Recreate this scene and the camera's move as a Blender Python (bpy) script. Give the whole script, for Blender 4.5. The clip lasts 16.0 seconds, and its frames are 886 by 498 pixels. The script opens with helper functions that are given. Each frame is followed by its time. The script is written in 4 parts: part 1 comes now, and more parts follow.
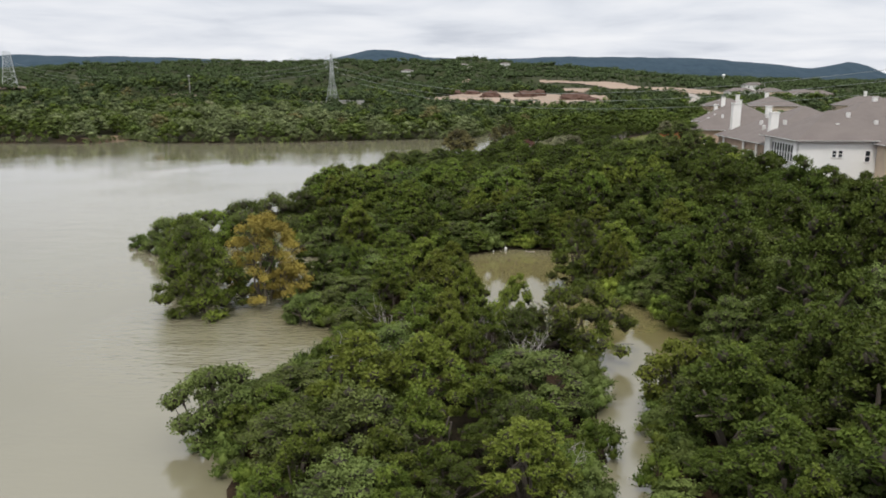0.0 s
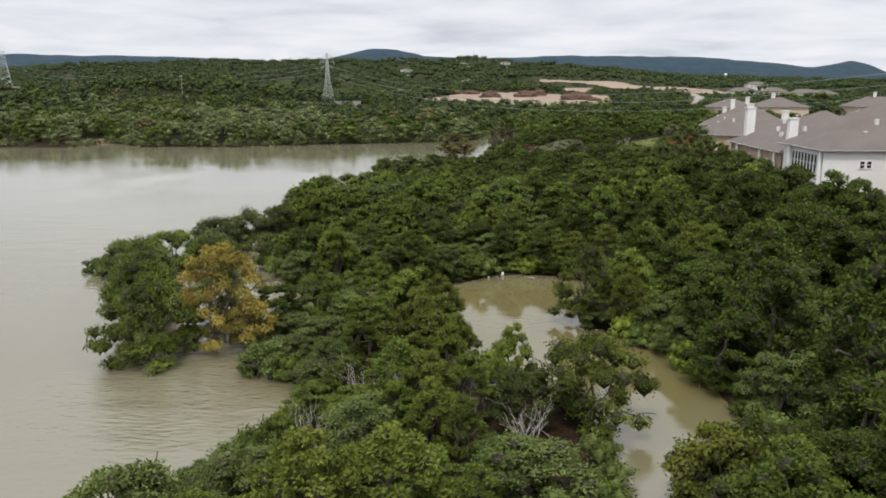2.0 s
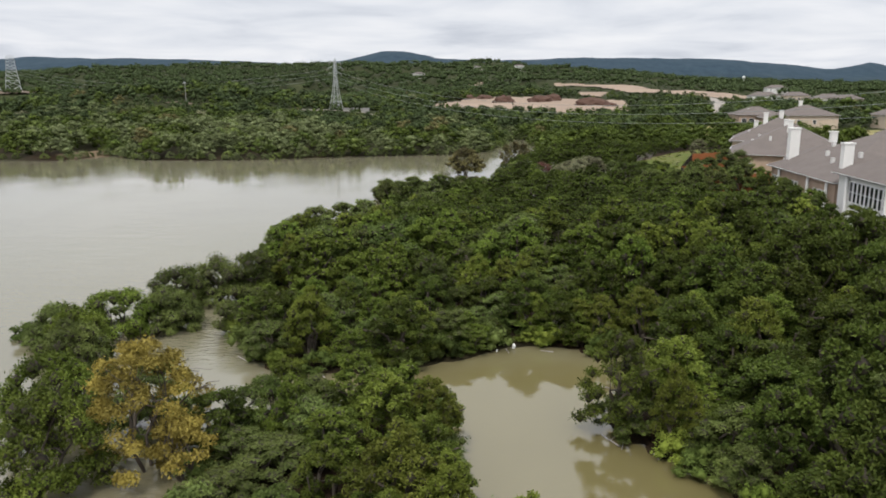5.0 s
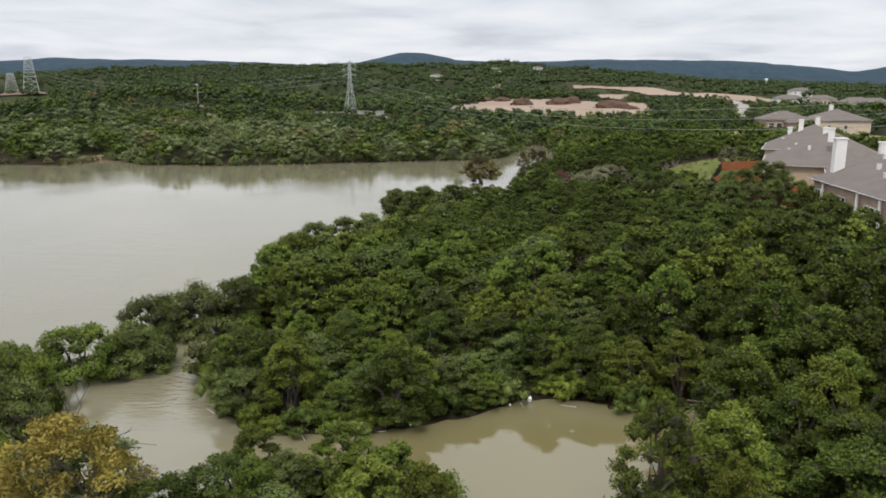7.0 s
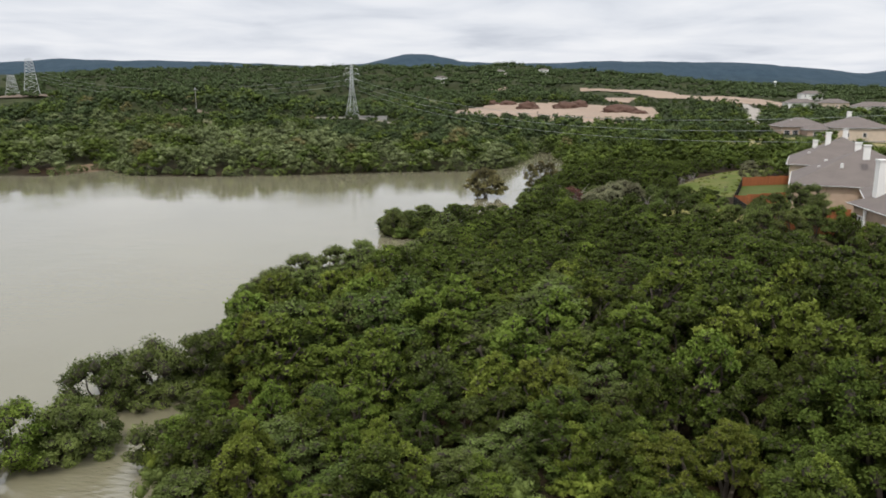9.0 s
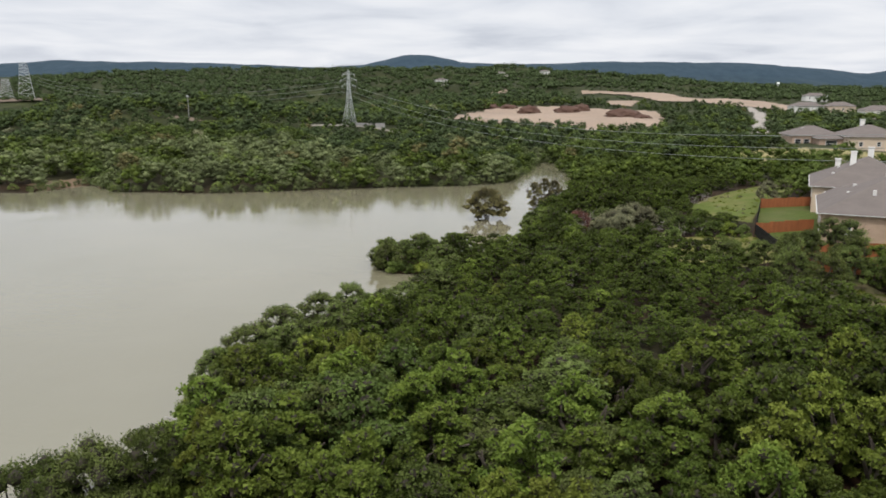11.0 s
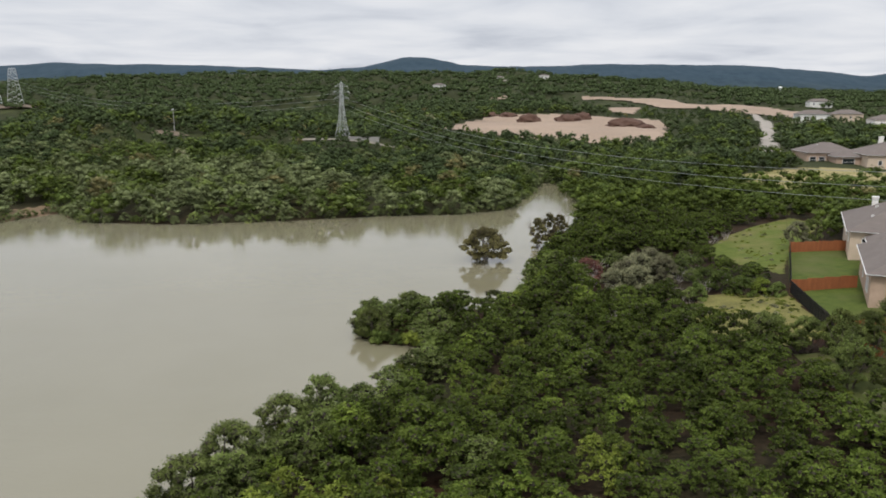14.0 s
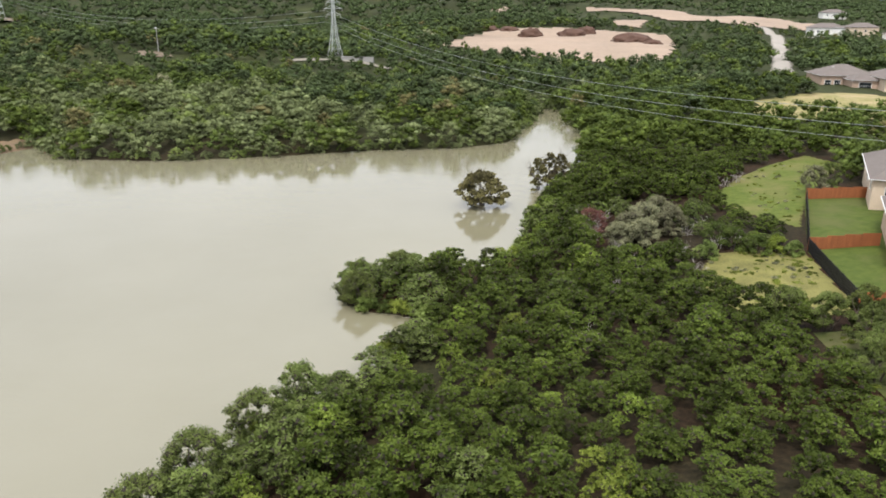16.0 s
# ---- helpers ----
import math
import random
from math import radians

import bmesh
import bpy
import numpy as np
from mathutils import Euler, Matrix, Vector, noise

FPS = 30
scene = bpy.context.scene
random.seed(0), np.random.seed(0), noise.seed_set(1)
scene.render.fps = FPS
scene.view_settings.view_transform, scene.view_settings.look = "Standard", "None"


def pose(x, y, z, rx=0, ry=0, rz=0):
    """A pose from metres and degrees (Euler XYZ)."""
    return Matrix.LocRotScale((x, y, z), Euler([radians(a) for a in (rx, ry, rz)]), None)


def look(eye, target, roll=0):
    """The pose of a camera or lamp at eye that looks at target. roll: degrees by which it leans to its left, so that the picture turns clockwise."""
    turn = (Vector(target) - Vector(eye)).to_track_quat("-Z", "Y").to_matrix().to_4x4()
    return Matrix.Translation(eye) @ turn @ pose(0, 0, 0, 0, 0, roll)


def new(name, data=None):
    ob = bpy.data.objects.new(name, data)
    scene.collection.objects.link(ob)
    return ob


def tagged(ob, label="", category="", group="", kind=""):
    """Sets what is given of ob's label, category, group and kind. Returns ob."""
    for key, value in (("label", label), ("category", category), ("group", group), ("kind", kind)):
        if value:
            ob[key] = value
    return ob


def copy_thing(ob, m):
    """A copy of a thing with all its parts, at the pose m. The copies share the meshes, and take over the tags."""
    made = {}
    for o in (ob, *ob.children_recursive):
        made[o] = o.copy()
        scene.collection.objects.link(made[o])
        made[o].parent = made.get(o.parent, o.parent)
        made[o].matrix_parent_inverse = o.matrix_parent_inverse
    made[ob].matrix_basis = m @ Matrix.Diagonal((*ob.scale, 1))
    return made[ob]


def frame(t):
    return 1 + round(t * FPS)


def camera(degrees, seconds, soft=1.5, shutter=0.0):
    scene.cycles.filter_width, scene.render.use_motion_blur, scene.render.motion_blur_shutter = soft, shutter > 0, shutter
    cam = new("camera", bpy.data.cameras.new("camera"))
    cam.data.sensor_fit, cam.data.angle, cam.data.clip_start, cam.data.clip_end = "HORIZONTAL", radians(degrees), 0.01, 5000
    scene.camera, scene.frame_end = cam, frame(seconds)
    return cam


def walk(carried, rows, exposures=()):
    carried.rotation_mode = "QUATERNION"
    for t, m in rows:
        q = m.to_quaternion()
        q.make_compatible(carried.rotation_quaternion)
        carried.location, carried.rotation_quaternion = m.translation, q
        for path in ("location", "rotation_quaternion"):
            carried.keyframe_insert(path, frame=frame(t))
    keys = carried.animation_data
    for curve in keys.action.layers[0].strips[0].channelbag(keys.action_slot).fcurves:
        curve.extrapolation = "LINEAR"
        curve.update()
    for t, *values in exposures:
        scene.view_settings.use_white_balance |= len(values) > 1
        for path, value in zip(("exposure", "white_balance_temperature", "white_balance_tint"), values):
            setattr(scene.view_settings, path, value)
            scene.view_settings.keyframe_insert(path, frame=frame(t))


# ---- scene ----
cam = camera(61.28, 16.0, soft=1.8)
PATH = [
    (0.0, (0.00, 0.00, 17.00), (-4.68, 97.59, -4.30), -0.08),
    (0.5, (0.10, 2.13, 17.03), (-4.61, 99.71, -4.32), -0.03),
    (1.0, (0.24, 4.25, 17.09), (-4.47, 101.81, -4.34), 0.01),
    (1.5, (0.42, 6.55, 17.30), (-4.28, 104.11, -4.15), -0.05),
    (2.0, (0.62, 8.69, 17.68), (-4.11, 106.25, -3.75), -0.11),
    (2.5, (0.77, 10.88, 18.13), (-3.93, 108.45, -3.29), -0.11),
    (3.0, (0.90, 13.19, 18.59), (-3.76, 110.76, -2.80), -0.12),
    (3.5, (0.98, 15.27, 19.03), (-3.69, 112.83, -2.42), -0.12),
    (4.0, (1.03, 17.64, 19.46), (-3.64, 115.21, -1.92), -0.09),
    (4.2, (1.03, 18.55, 19.61), (-4.64, 116.09, -1.68), -0.14),
    (6.3, (1.35, 27.38, 20.22), (-5.95, 124.84, -0.94), -0.15),
    (6.5, (1.36, 28.28, 20.28), (-6.44, 125.72, -0.82), -0.11),
    (7.0, (1.35, 30.59, 20.44), (-7.43, 127.96, -0.60), -0.02),
    (7.5, (1.30, 33.00, 20.69), (-8.19, 130.30, -0.36), 0.01),
    (8.0, (1.21, 35.54, 21.05), (-8.26, 132.85, 0.06), 0.00),
    (8.5, (1.11, 37.92, 21.54), (-8.36, 135.24, 0.57), 0.05),
    (9.0, (0.99, 40.36, 22.14), (-8.45, 137.69, 1.22), 0.06),
    (9.5, (0.86, 42.88, 22.80), (-8.59, 140.22, 1.91), 0.03),
    (10.0, (0.77, 45.18, 23.46), (-8.74, 142.50, 2.54), 0.00),
    (10.2, (0.73, 46.15, 23.74), (-8.84, 143.46, 2.80), -0.04),
    (12.3, (-0.05, 57.22, 27.22), (-9.45, 154.57, 6.39), -0.06),
    (12.5, (-0.08, 58.25, 27.53), (-9.46, 155.61, 6.73), -0.06),
    (13.0, (-0.14, 60.78, 28.31), (-9.49, 158.15, 7.53), -0.06),
    (13.5, (-0.18, 63.22, 29.10), (-9.55, 160.59, 8.33), -0.07),
    (14.0, (-0.21, 65.43, 29.87), (-9.59, 162.78, 9.05), -0.06),
    (14.5, (-0.20, 67.70, 30.70), (-9.58, 165.06, 9.86), -0.10),
    (15.0, (-0.17, 69.63, 31.53), (-9.48, 166.26, 7.50), -0.09),
    (15.5, (-0.09, 71.81, 32.46), (-9.28, 167.34, 4.35), -0.12),
    (16.0, (0.00, 73.92, 33.41), (-9.11, 168.23, 1.46), -0.16),
]
walk(cam, [(t, look(eye, target, roll)) for t, eye, target, roll in PATH], [(0, 0.45), (10.2, 0.45), (13.0, 0.38), (14.5, 0.30), (15.0, 0.38), (15.5, 0.72), (16.0, 0.96)])

# ---- world, sun ----
world = bpy.data.worlds.new("overcast_sky")
scene.world = world
world.use_nodes = True
wt = world.node_tree
wt.nodes.clear()


def node(tree, kind, **settings):
    n = tree.nodes.new(kind)
    for key, value in settings.items():
        if key in n.inputs:
            n.inputs[key].default_value = value
    return n


def math_node(tree, op, a, b):
    n = tree.nodes.new("ShaderNodeMath")
    n.operation = op
    for i, v in enumerate((a, b)):
        if isinstance(v, (int, float)):
            n.inputs[i].default_value = v
        else:
            tree.links.new(v, n.inputs[i])
    return n.outputs[0]


def ramp(tree, fac, stops):
    n = tree.nodes.new("ShaderNodeValToRGB")
    el = n.color_ramp.elements
    while len(el) < len(stops):
        el.new(0.5)
    for e, (p, c) in zip(el, stops):
        e.position = p
        e.color = (*c, 1)
    tree.links.new(fac, n.inputs[0])
    return n.outputs[0]


def mixed(tree, fac, a, b, mode="MIX"):
    n = tree.nodes.new("ShaderNodeMix")
    n.data_type, n.blend_type = "RGBA", mode
    for i, v in ((0, fac), (6, a), (7, b)):
        if isinstance(v, (int, float)):
            n.inputs[i].default_value = v
        elif isinstance(v, tuple):
            n.inputs[i].default_value = (*v, 1)
        else:
            tree.links.new(v, n.inputs[i])
    return n.outputs[2]


SUN_ELEV, SUN_TURN = 58, 200
sky = wt.nodes.new("ShaderNodeTexSky")
sky.sky_type, sky.sun_disc = "NISHITA", False
sky.sun_elevation, sky.sun_rotation = radians(SUN_ELEV), radians(SUN_TURN)
sky.air_density, sky.dust_density = 1.0, 4.0
gen = wt.nodes.new("ShaderNodeTexCoord")
sep = wt.nodes.new("ShaderNodeSeparateXYZ")
wt.links.new(gen.outputs["Generated"], sep.inputs[0])
# cloud deck: the way up projected on a flat layer
lift = math_node(wt, "ADD", math_node(wt, "MAXIMUM", sep.outputs[2], 0.0), 0.09)
comb = wt.nodes.new("ShaderNodeCombineXYZ")
wt.links.new(math_node(wt, "DIVIDE", sep.outputs[0], lift), comb.inputs[0])
wt.links.new(math_node(wt, "DIVIDE", sep.outputs[1], lift), comb.inputs[1])
deck = node(wt, "ShaderNodeTexNoise", Scale=0.85, Detail=7.0, Roughness=0.52, Distortion=0.35)
wt.links.new(comb.outputs[0], deck.inputs["Vector"])
clouds = ramp(wt, deck.outputs["Fac"], [(0.28, (0.45, 0.475, 0.53)), (0.45, (0.57, 0.59, 0.635)), (0.60, (0.65, 0.66, 0.69)), (0.78, (0.71, 0.715, 0.73))])
bright = wt.nodes.new("ShaderNodeVectorMath")
bright.operation = "SCALE"
bright.inputs["Scale"].default_value = 0.10
wt.links.new(sky.outputs[0], bright.inputs[0])
glow = wt.nodes.new("ShaderNodeMapRange")
wt.links.new(sep.outputs[2], glow.inputs[0])
for k, v in ((1, 0.0), (2, 0.30), (3, 1.04), (4, 0.93)):
    glow.inputs[k].default_value = v
# an overcast sky is brightest overhead
zenith = wt.nodes.new("ShaderNodeMapRange")
wt.links.new(sep.outputs[2], zenith.inputs[0])
for k, v in ((1, 0.22), (2, 1.0), (3, 1.0), (4, 2.1)):
    zenith.inputs[k].default_value = v
lit = wt.nodes.new("ShaderNodeVectorMath")
lit.operation = "SCALE"
wt.links.new(clouds, lit.inputs[0])
wt.links.new(math_node(wt, "MULTIPLY", glow.outputs[0], zenith.outputs[0]), lit.inputs["Scale"])
whole = mixed(wt, 0.93, bright.outputs[0], lit.outputs[0])
back = node(wt, "ShaderNodeBackground", Strength=1.0)
wt.links.new(whole, back.inputs["Color"])
out = wt.nodes.new("ShaderNodeOutputWorld")
wt.links.new(back.outputs[0], out.inputs["Surface"])

sun = new("sun", bpy.data.lights.new("sun", "SUN"))
sun.data.energy, sun.data.angle, sun.data.color = 1.5, radians(10), (1.0, 0.96, 0.9)
a, e = radians(SUN_TURN), radians(SUN_ELEV)
sun.matrix_world = look((0, 0, 60), (-math.sin(a) * math.cos(e), -math.cos(a) * math.cos(e), 60 - math.sin(e)))

# ---- materials ----


def material(name, rough=0.8, spec=0.3, metal=0.0):
    m = bpy.data.materials.new(name)
    m.use_nodes = True
    tree = m.node_tree
    b = tree.nodes["Principled BSDF"]
    b.inputs["Roughness"].default_value = rough
    b.inputs["Specular IOR Level"].default_value = spec
    b.inputs["Metallic"].default_value = metal
    return m, tree, b


def where(tree, scale=(1, 1, 1)):
    c = tree.nodes.new("ShaderNodeTexCoord")
    m = tree.nodes.new("ShaderNodeMapping")
    m.inputs["Scale"].default_value = scale
    tree.links.new(c.outputs["Object"], m.inputs[0])
    return m.outputs[0]


def noise_of(tree, vec, scale, detail=4.0, rough=0.55):
    n = node(tree, "ShaderNodeTexNoise", Scale=scale, Detail=detail, Roughness=rough)
    tree.links.new(vec, n.inputs["Vector"])
    return n.outputs["Fac"]


def bumped(tree, b, height, strength, distance=0.05):
    n = node(tree, "ShaderNodeBump", Strength=strength, Distance=distance)
    tree.links.new(height, n.inputs["Height"])
    tree.links.new(n.outputs[0], b.inputs["Normal"])


def plain(name, col, rough=0.8, var=0.25, scale=3.0, bump=0.2, metal=0.0, stretch=(1, 1, 1), spec=0.3):
    """A surface of one colour with two scales of wear."""
    m, tree, b = material(name, rough, spec, metal)
    v = where(tree, stretch)
    big, fine = noise_of(tree, v, scale * 0.25), noise_of(tree, v, scale * 4, 6)
    lo, hi = tuple(c * (1 - var) for c in col), tuple(min(1, c * (1 + var)) for c in col)
    c1 = ramp(tree, big, [(0.3, lo), (0.7, hi)])
    c2 = ramp(tree, fine, [(0.3, lo), (0.7, hi)])
    tree.links.new(mixed(tree, 0.45, c1, c2), b.inputs["Base Color"])
    if bump:
        bumped(tree, b, fine, bump)
    return m


def leaf_material(name, dark, light, tip):
    m, tree, b = material(name, 0.7, 0.10)
    info = tree.nodes.new("ShaderNodeObjectInfo")
    geo = tree.nodes.new("ShaderNodeNewGeometry")
    v = where(tree)
    patch = noise_of(tree, v, 0.55, 3)
    c = ramp(tree, patch, [(0.3, dark), (0.7, light)])
    c = mixed(tree, math_node(tree, "MULTIPLY", geo.outputs["Random Per Island"], 0.3), c, tip)
    hsv = tree.nodes.new("ShaderNodeHueSaturation")
    tree.links.new(c, hsv.inputs["Color"])
    tree.links.new(math_node(tree, "ADD", math_node(tree, "MULTIPLY", info.outputs["Random"], 0.02), 0.488), hsv.inputs["Hue"])
    stand = math_node(tree, "ADD", math_node(tree, "MULTIPLY", noise_of(tree, v, 0.24, 1), 2.4), -0.2)
    own = math_node(tree, "ADD", math_node(tree, "MULTIPLY", info.outputs["Random"], 0.5), 0.75)
    tree.links.new(math_node(tree, "MULTIPLY", own, stand), hsv.inputs["Value"])
    tree.links.new(hsv.outputs[0], b.inputs["Base Color"])
    thin = tree.nodes.new("ShaderNodeBsdfTranslucent")
    tree.links.new(hsv.outputs[0], thin.inputs["Color"])
    mix = node(tree, "ShaderNodeMixShader")
    mix.inputs[0].default_value = 0.08
    tree.links.new(b.outputs[0], mix.inputs[1])
    tree.links.new(thin.outputs[0], mix.inputs[2])
    tree.links.new(mix.outputs[0], tree.nodes["Material Output"].inputs["Surface"])
    return m


JUNIPER = leaf_material("juniper_leaf", (0.040, 0.070, 0.009), (0.130, 0.172, 0.027), (0.210, 0.240, 0.052))
OAK = leaf_material("oak_leaf", (0.060, 0.086, 0.021), (0.136, 0.170, 0.046), (0.180, 0.208, 0.068))
LIME = leaf_material("yellowish_leaf", (0.080, 0.110, 0.014), (0.152, 0.182, 0.030), (0.22, 0.24, 0.055))
DARK = leaf_material("dark_leaf", (0.036, 0.058, 0.013), (0.088, 0.120, 0.026), (0.140, 0.165, 0.042))
DEEP = leaf_material("deep_green_leaf", (0.023, 0.039, 0.006), (0.070, 0.098, 0.016), (0.138, 0.162, 0.034))
# leaf of distant trees, dark and greyed; haze is put into its colour
HAZE_LEAF = leaf_material("hazy_far_leaf", (0.026, 0.041, 0.015), (0.062, 0.085, 0.031), (0.084, 0.106, 0.044))
RUST = leaf_material("rusty_leaf", (0.190, 0.150, 0.030), (0.310, 0.250, 0.055), (0.38, 0.31, 0.085))
OLIVE = leaf_material("olive_brown_leaf", (0.094, 0.088, 0.034), (0.150, 0.135, 0.053), (0.188, 0.165, 0.075))
PALE = leaf_material("pale_grey_leaf", (0.125, 0.130, 0.068), (0.200, 0.200, 0.112), (0.26, 0.25, 0.16))
REDLEAF = leaf_material("red_leaf", (0.098, 0.039, 0.032), (0.150, 0.068, 0.056), (0.180, 0.098, 0.083))
# inner twigs kept very dark so shade between leaf clumps is painted in
SHADE_TWIGS = plain("inner_twigs_painted_shade", (0.040, 0.034, 0.024), 0.95, 0.4, 5, 0.4)
BARK = plain("bark", (0.085, 0.070, 0.055), 0.95, 0.4, 6, 0.6)
GREYOAK = leaf_material("grey_oak_leaf", (0.074, 0.094, 0.038), (0.148, 0.172, 0.072), (0.180, 0.200, 0.092))
DEADWOOD = plain("dead_grey_wood", (0.36, 0.33, 0.31), 0.95, 0.3, 6, 0.4)

# murky flood water
WATER, tree, b = material("flood_water", 0.04, 0.5)
b.inputs["IOR"].default_value = 1.85
v = where(tree)
silt = noise_of(tree, v, 0.018, 5, 0.6)
lake = ramp(tree, silt, [(0.3, (0.178, 0.162, 0.100)), (0.7, (0.206, 0.190, 0.130))])
# brown water in the creek's dead end, dark tree reflections painted into its colour
bay = tree.nodes.new("ShaderNodeVectorMath")
bay.operation = "DISTANCE"
tree.links.new(v, bay.inputs[0])
bay.inputs[1].default_value = (5, 60, 0)
reflection_tint = tree.nodes.new("ShaderNodeMapRange")
tree.links.new(math_node(tree, "ADD", bay.outputs["Value"], math_node(tree, "MULTIPLY", noise_of(tree, v, 0.35, 4), 6.0)), reflection_tint.inputs[0])
reflection_tint.inputs[1].default_value, reflection_tint.inputs[2].default_value = 27, 15
tree.links.new(mixed(tree, reflection_tint.outputs[0], lake, ramp(tree, silt, [(0.3, (0.135, 0.114, 0.046)), (0.7, (0.170, 0.146, 0.066))])), b.inputs["Base Color"])
rip = noise_of(tree, where(tree, (0.8, 2.0, 1.0)), 1.5, 3, 0.5)
rip2 = noise_of(tree, where(tree, (1.0, 2.2, 1.0)), 0.22, 3, 0.5)
calm = ramp(tree, noise_of(tree, v, 0.03, 2), [(0.40, (0.12, 0.12, 0.12)), (0.62, (1, 1, 1))])
for cx, cy, size in ((-17, 48, 13), (-19, 78, 9)):
    far_off = tree.nodes.new("ShaderNodeVectorMath")
    far_off.operation = "DISTANCE"
    tree.links.new(v, far_off.inputs[0])
    far_off.inputs[1].default_value = (cx, cy, 0)
    stir = tree.nodes.new("ShaderNodeMapRange")
    tree.links.new(far_off.outputs["Value"], stir.inputs[0])
    for k, val in ((1, size), (2, size * 0.4), (3, 0.0), (4, 5.0)):
        stir.inputs[k].default_value = val
    calm = math_node(tree, "MAXIMUM", calm, stir.outputs[0])
wave = math_node(tree, "MULTIPLY", math_node(tree, "ADD", math_node(tree, "MULTIPLY", rip, 0.5), rip2), calm)
wave = math_node(tree, "MULTIPLY", wave, math_node(tree, "SUBTRACT", 1.0, math_node(tree, "MULTIPLY", reflection_tint.outputs[0], 0.6)))
bumped(tree, b, wave, 0.4, 0.10)

# forest soil
SOIL, tree, b = material("forest_soil", 0.95, 0.15)
v = where(tree)
big, fine = noise_of(tree, v, 0.05, 5), noise_of(tree, v, 1.8, 7, 0.65)
c1 = ramp(tree, big, [(0.35, (0.036, 0.017, 0.009)), (0.52, (0.032, 0.024, 0.014)), (0.68, (0.030, 0.031, 0.014))])
c2 = ramp(tree, fine, [(0.3, (0.35, 0.35, 0.35)), (0.7, (1.25, 1.2, 1.1))])
near_soil = mixed(tree, 1.0, c1, c2, "MULTIPLY")
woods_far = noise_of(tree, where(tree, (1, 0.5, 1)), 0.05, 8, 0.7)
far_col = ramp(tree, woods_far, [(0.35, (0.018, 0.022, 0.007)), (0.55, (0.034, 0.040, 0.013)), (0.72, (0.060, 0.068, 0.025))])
# wooded hills far off: blue haze is put into their colour
hill_haze_col = ramp(tree, woods_far, [(0.35, (0.018, 0.038, 0.056)), (0.7, (0.036, 0.060, 0.080))])
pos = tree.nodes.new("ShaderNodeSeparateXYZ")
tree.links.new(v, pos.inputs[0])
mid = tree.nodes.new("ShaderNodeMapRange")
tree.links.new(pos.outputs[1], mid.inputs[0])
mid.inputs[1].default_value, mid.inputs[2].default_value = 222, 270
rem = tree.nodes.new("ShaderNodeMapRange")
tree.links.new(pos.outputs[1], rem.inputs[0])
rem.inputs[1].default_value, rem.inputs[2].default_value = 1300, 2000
tree.links.new(mixed(tree, rem.outputs[0], mixed(tree, mid.outputs[0], near_soil, far_col), hill_haze_col), b.inputs["Base Color"])
bumped(tree, b, fine, 0.5, 0.15)


def grass_material(name, dark, light, dry):
    m, tree, b = material(name, 0.9, 0.15)
    v = where(tree)
    c = ramp(tree, noise_of(tree, v, 0.9, 6, 0.65), [(0.3, dark), (0.65, light)])
    c = mixed(tree, ramp(tree, noise_of(tree, v, 0.14, 4), [(0.45, (0, 0, 0)), (0.68, (1, 1, 1))]), c, dry)
    tree.links.new(c, b.inputs["Base Color"])
    bumped(tree, b, noise_of(tree, v, 9, 4), 0.5, 0.05)
    return m


LAWN = grass_material("mown_lawn", (0.049, 0.073, 0.013), (0.081, 0.105, 0.021), (0.091, 0.098, 0.032))
MEADOW = grass_material("meadow_grass", (0.059, 0.087, 0.013), (0.105, 0.126, 0.025), (0.147, 0.136, 0.049))
DIRT = plain("bare_tan_earth", (0.295, 0.222, 0.165), 0.95, 0.22, 0.12, 0.4)
DARKDIRT = plain("dark_brown_earth", (0.091, 0.052, 0.038), 0.95, 0.3, 0.8, 0.6)
ROAD = plain("pale_concrete_road", (0.294, 0.266, 0.231), 0.9, 0.12, 0.5, 0.2)
ROOF = plain("grey_brown_roof_shingle", (0.150, 0.128, 0.116), 0.95, 0.16, 2.2, 0.6, stretch=(0.700, 0.700, 2.100))
WHITE = plain("white_painted_masonry", (0.74, 0.73, 0.70), 0.85, 0.06, 1.5, 0.15)
CREAM = plain("cream_stone_wall", (0.58, 0.47, 0.36), 0.9, 0.12, 3, 0.3)
BRICK = plain("tan_brick_wall", (0.45, 0.33, 0.25), 0.9, 0.18, 4, 0.4)
TRIM = plain("white_trim", (0.76, 0.75, 0.73), 0.6, 0.05, 2, 0)
GLASS = plain("dark_window_glass", (0.02, 0.025, 0.03), 0.08, 0.2, 1, 0, spec=0.6)
FENCE = plain("red_cedar_fence", (0.27, 0.095, 0.038), 0.85, 0.3, 3, 0.3, stretch=(3, 3, 0.4))
IRON = plain("black_iron", (0.015, 0.015, 0.016), 0.5, 0.2, 5, 0)
STEEL = plain("galvanised_steel", (0.50, 0.52, 0.52), 0.55, 0.15, 2, 0, metal=0.3)
PAD = plain("grey_concrete", (0.315, 0.308, 0.294), 0.9, 0.12, 1, 0.2)
PLASTIC = plain("white_plastic", (0.82, 0.82, 0.80), 0.5, 0.05, 3, 0)
WIRE = plain("wire_aluminium", (0.22, 0.24, 0.23), 0.5, 0.1, 1, 0)
VENT = plain("pale_grey_metal", (0.60, 0.59, 0.57), 0.5, 0.1, 2, 0)

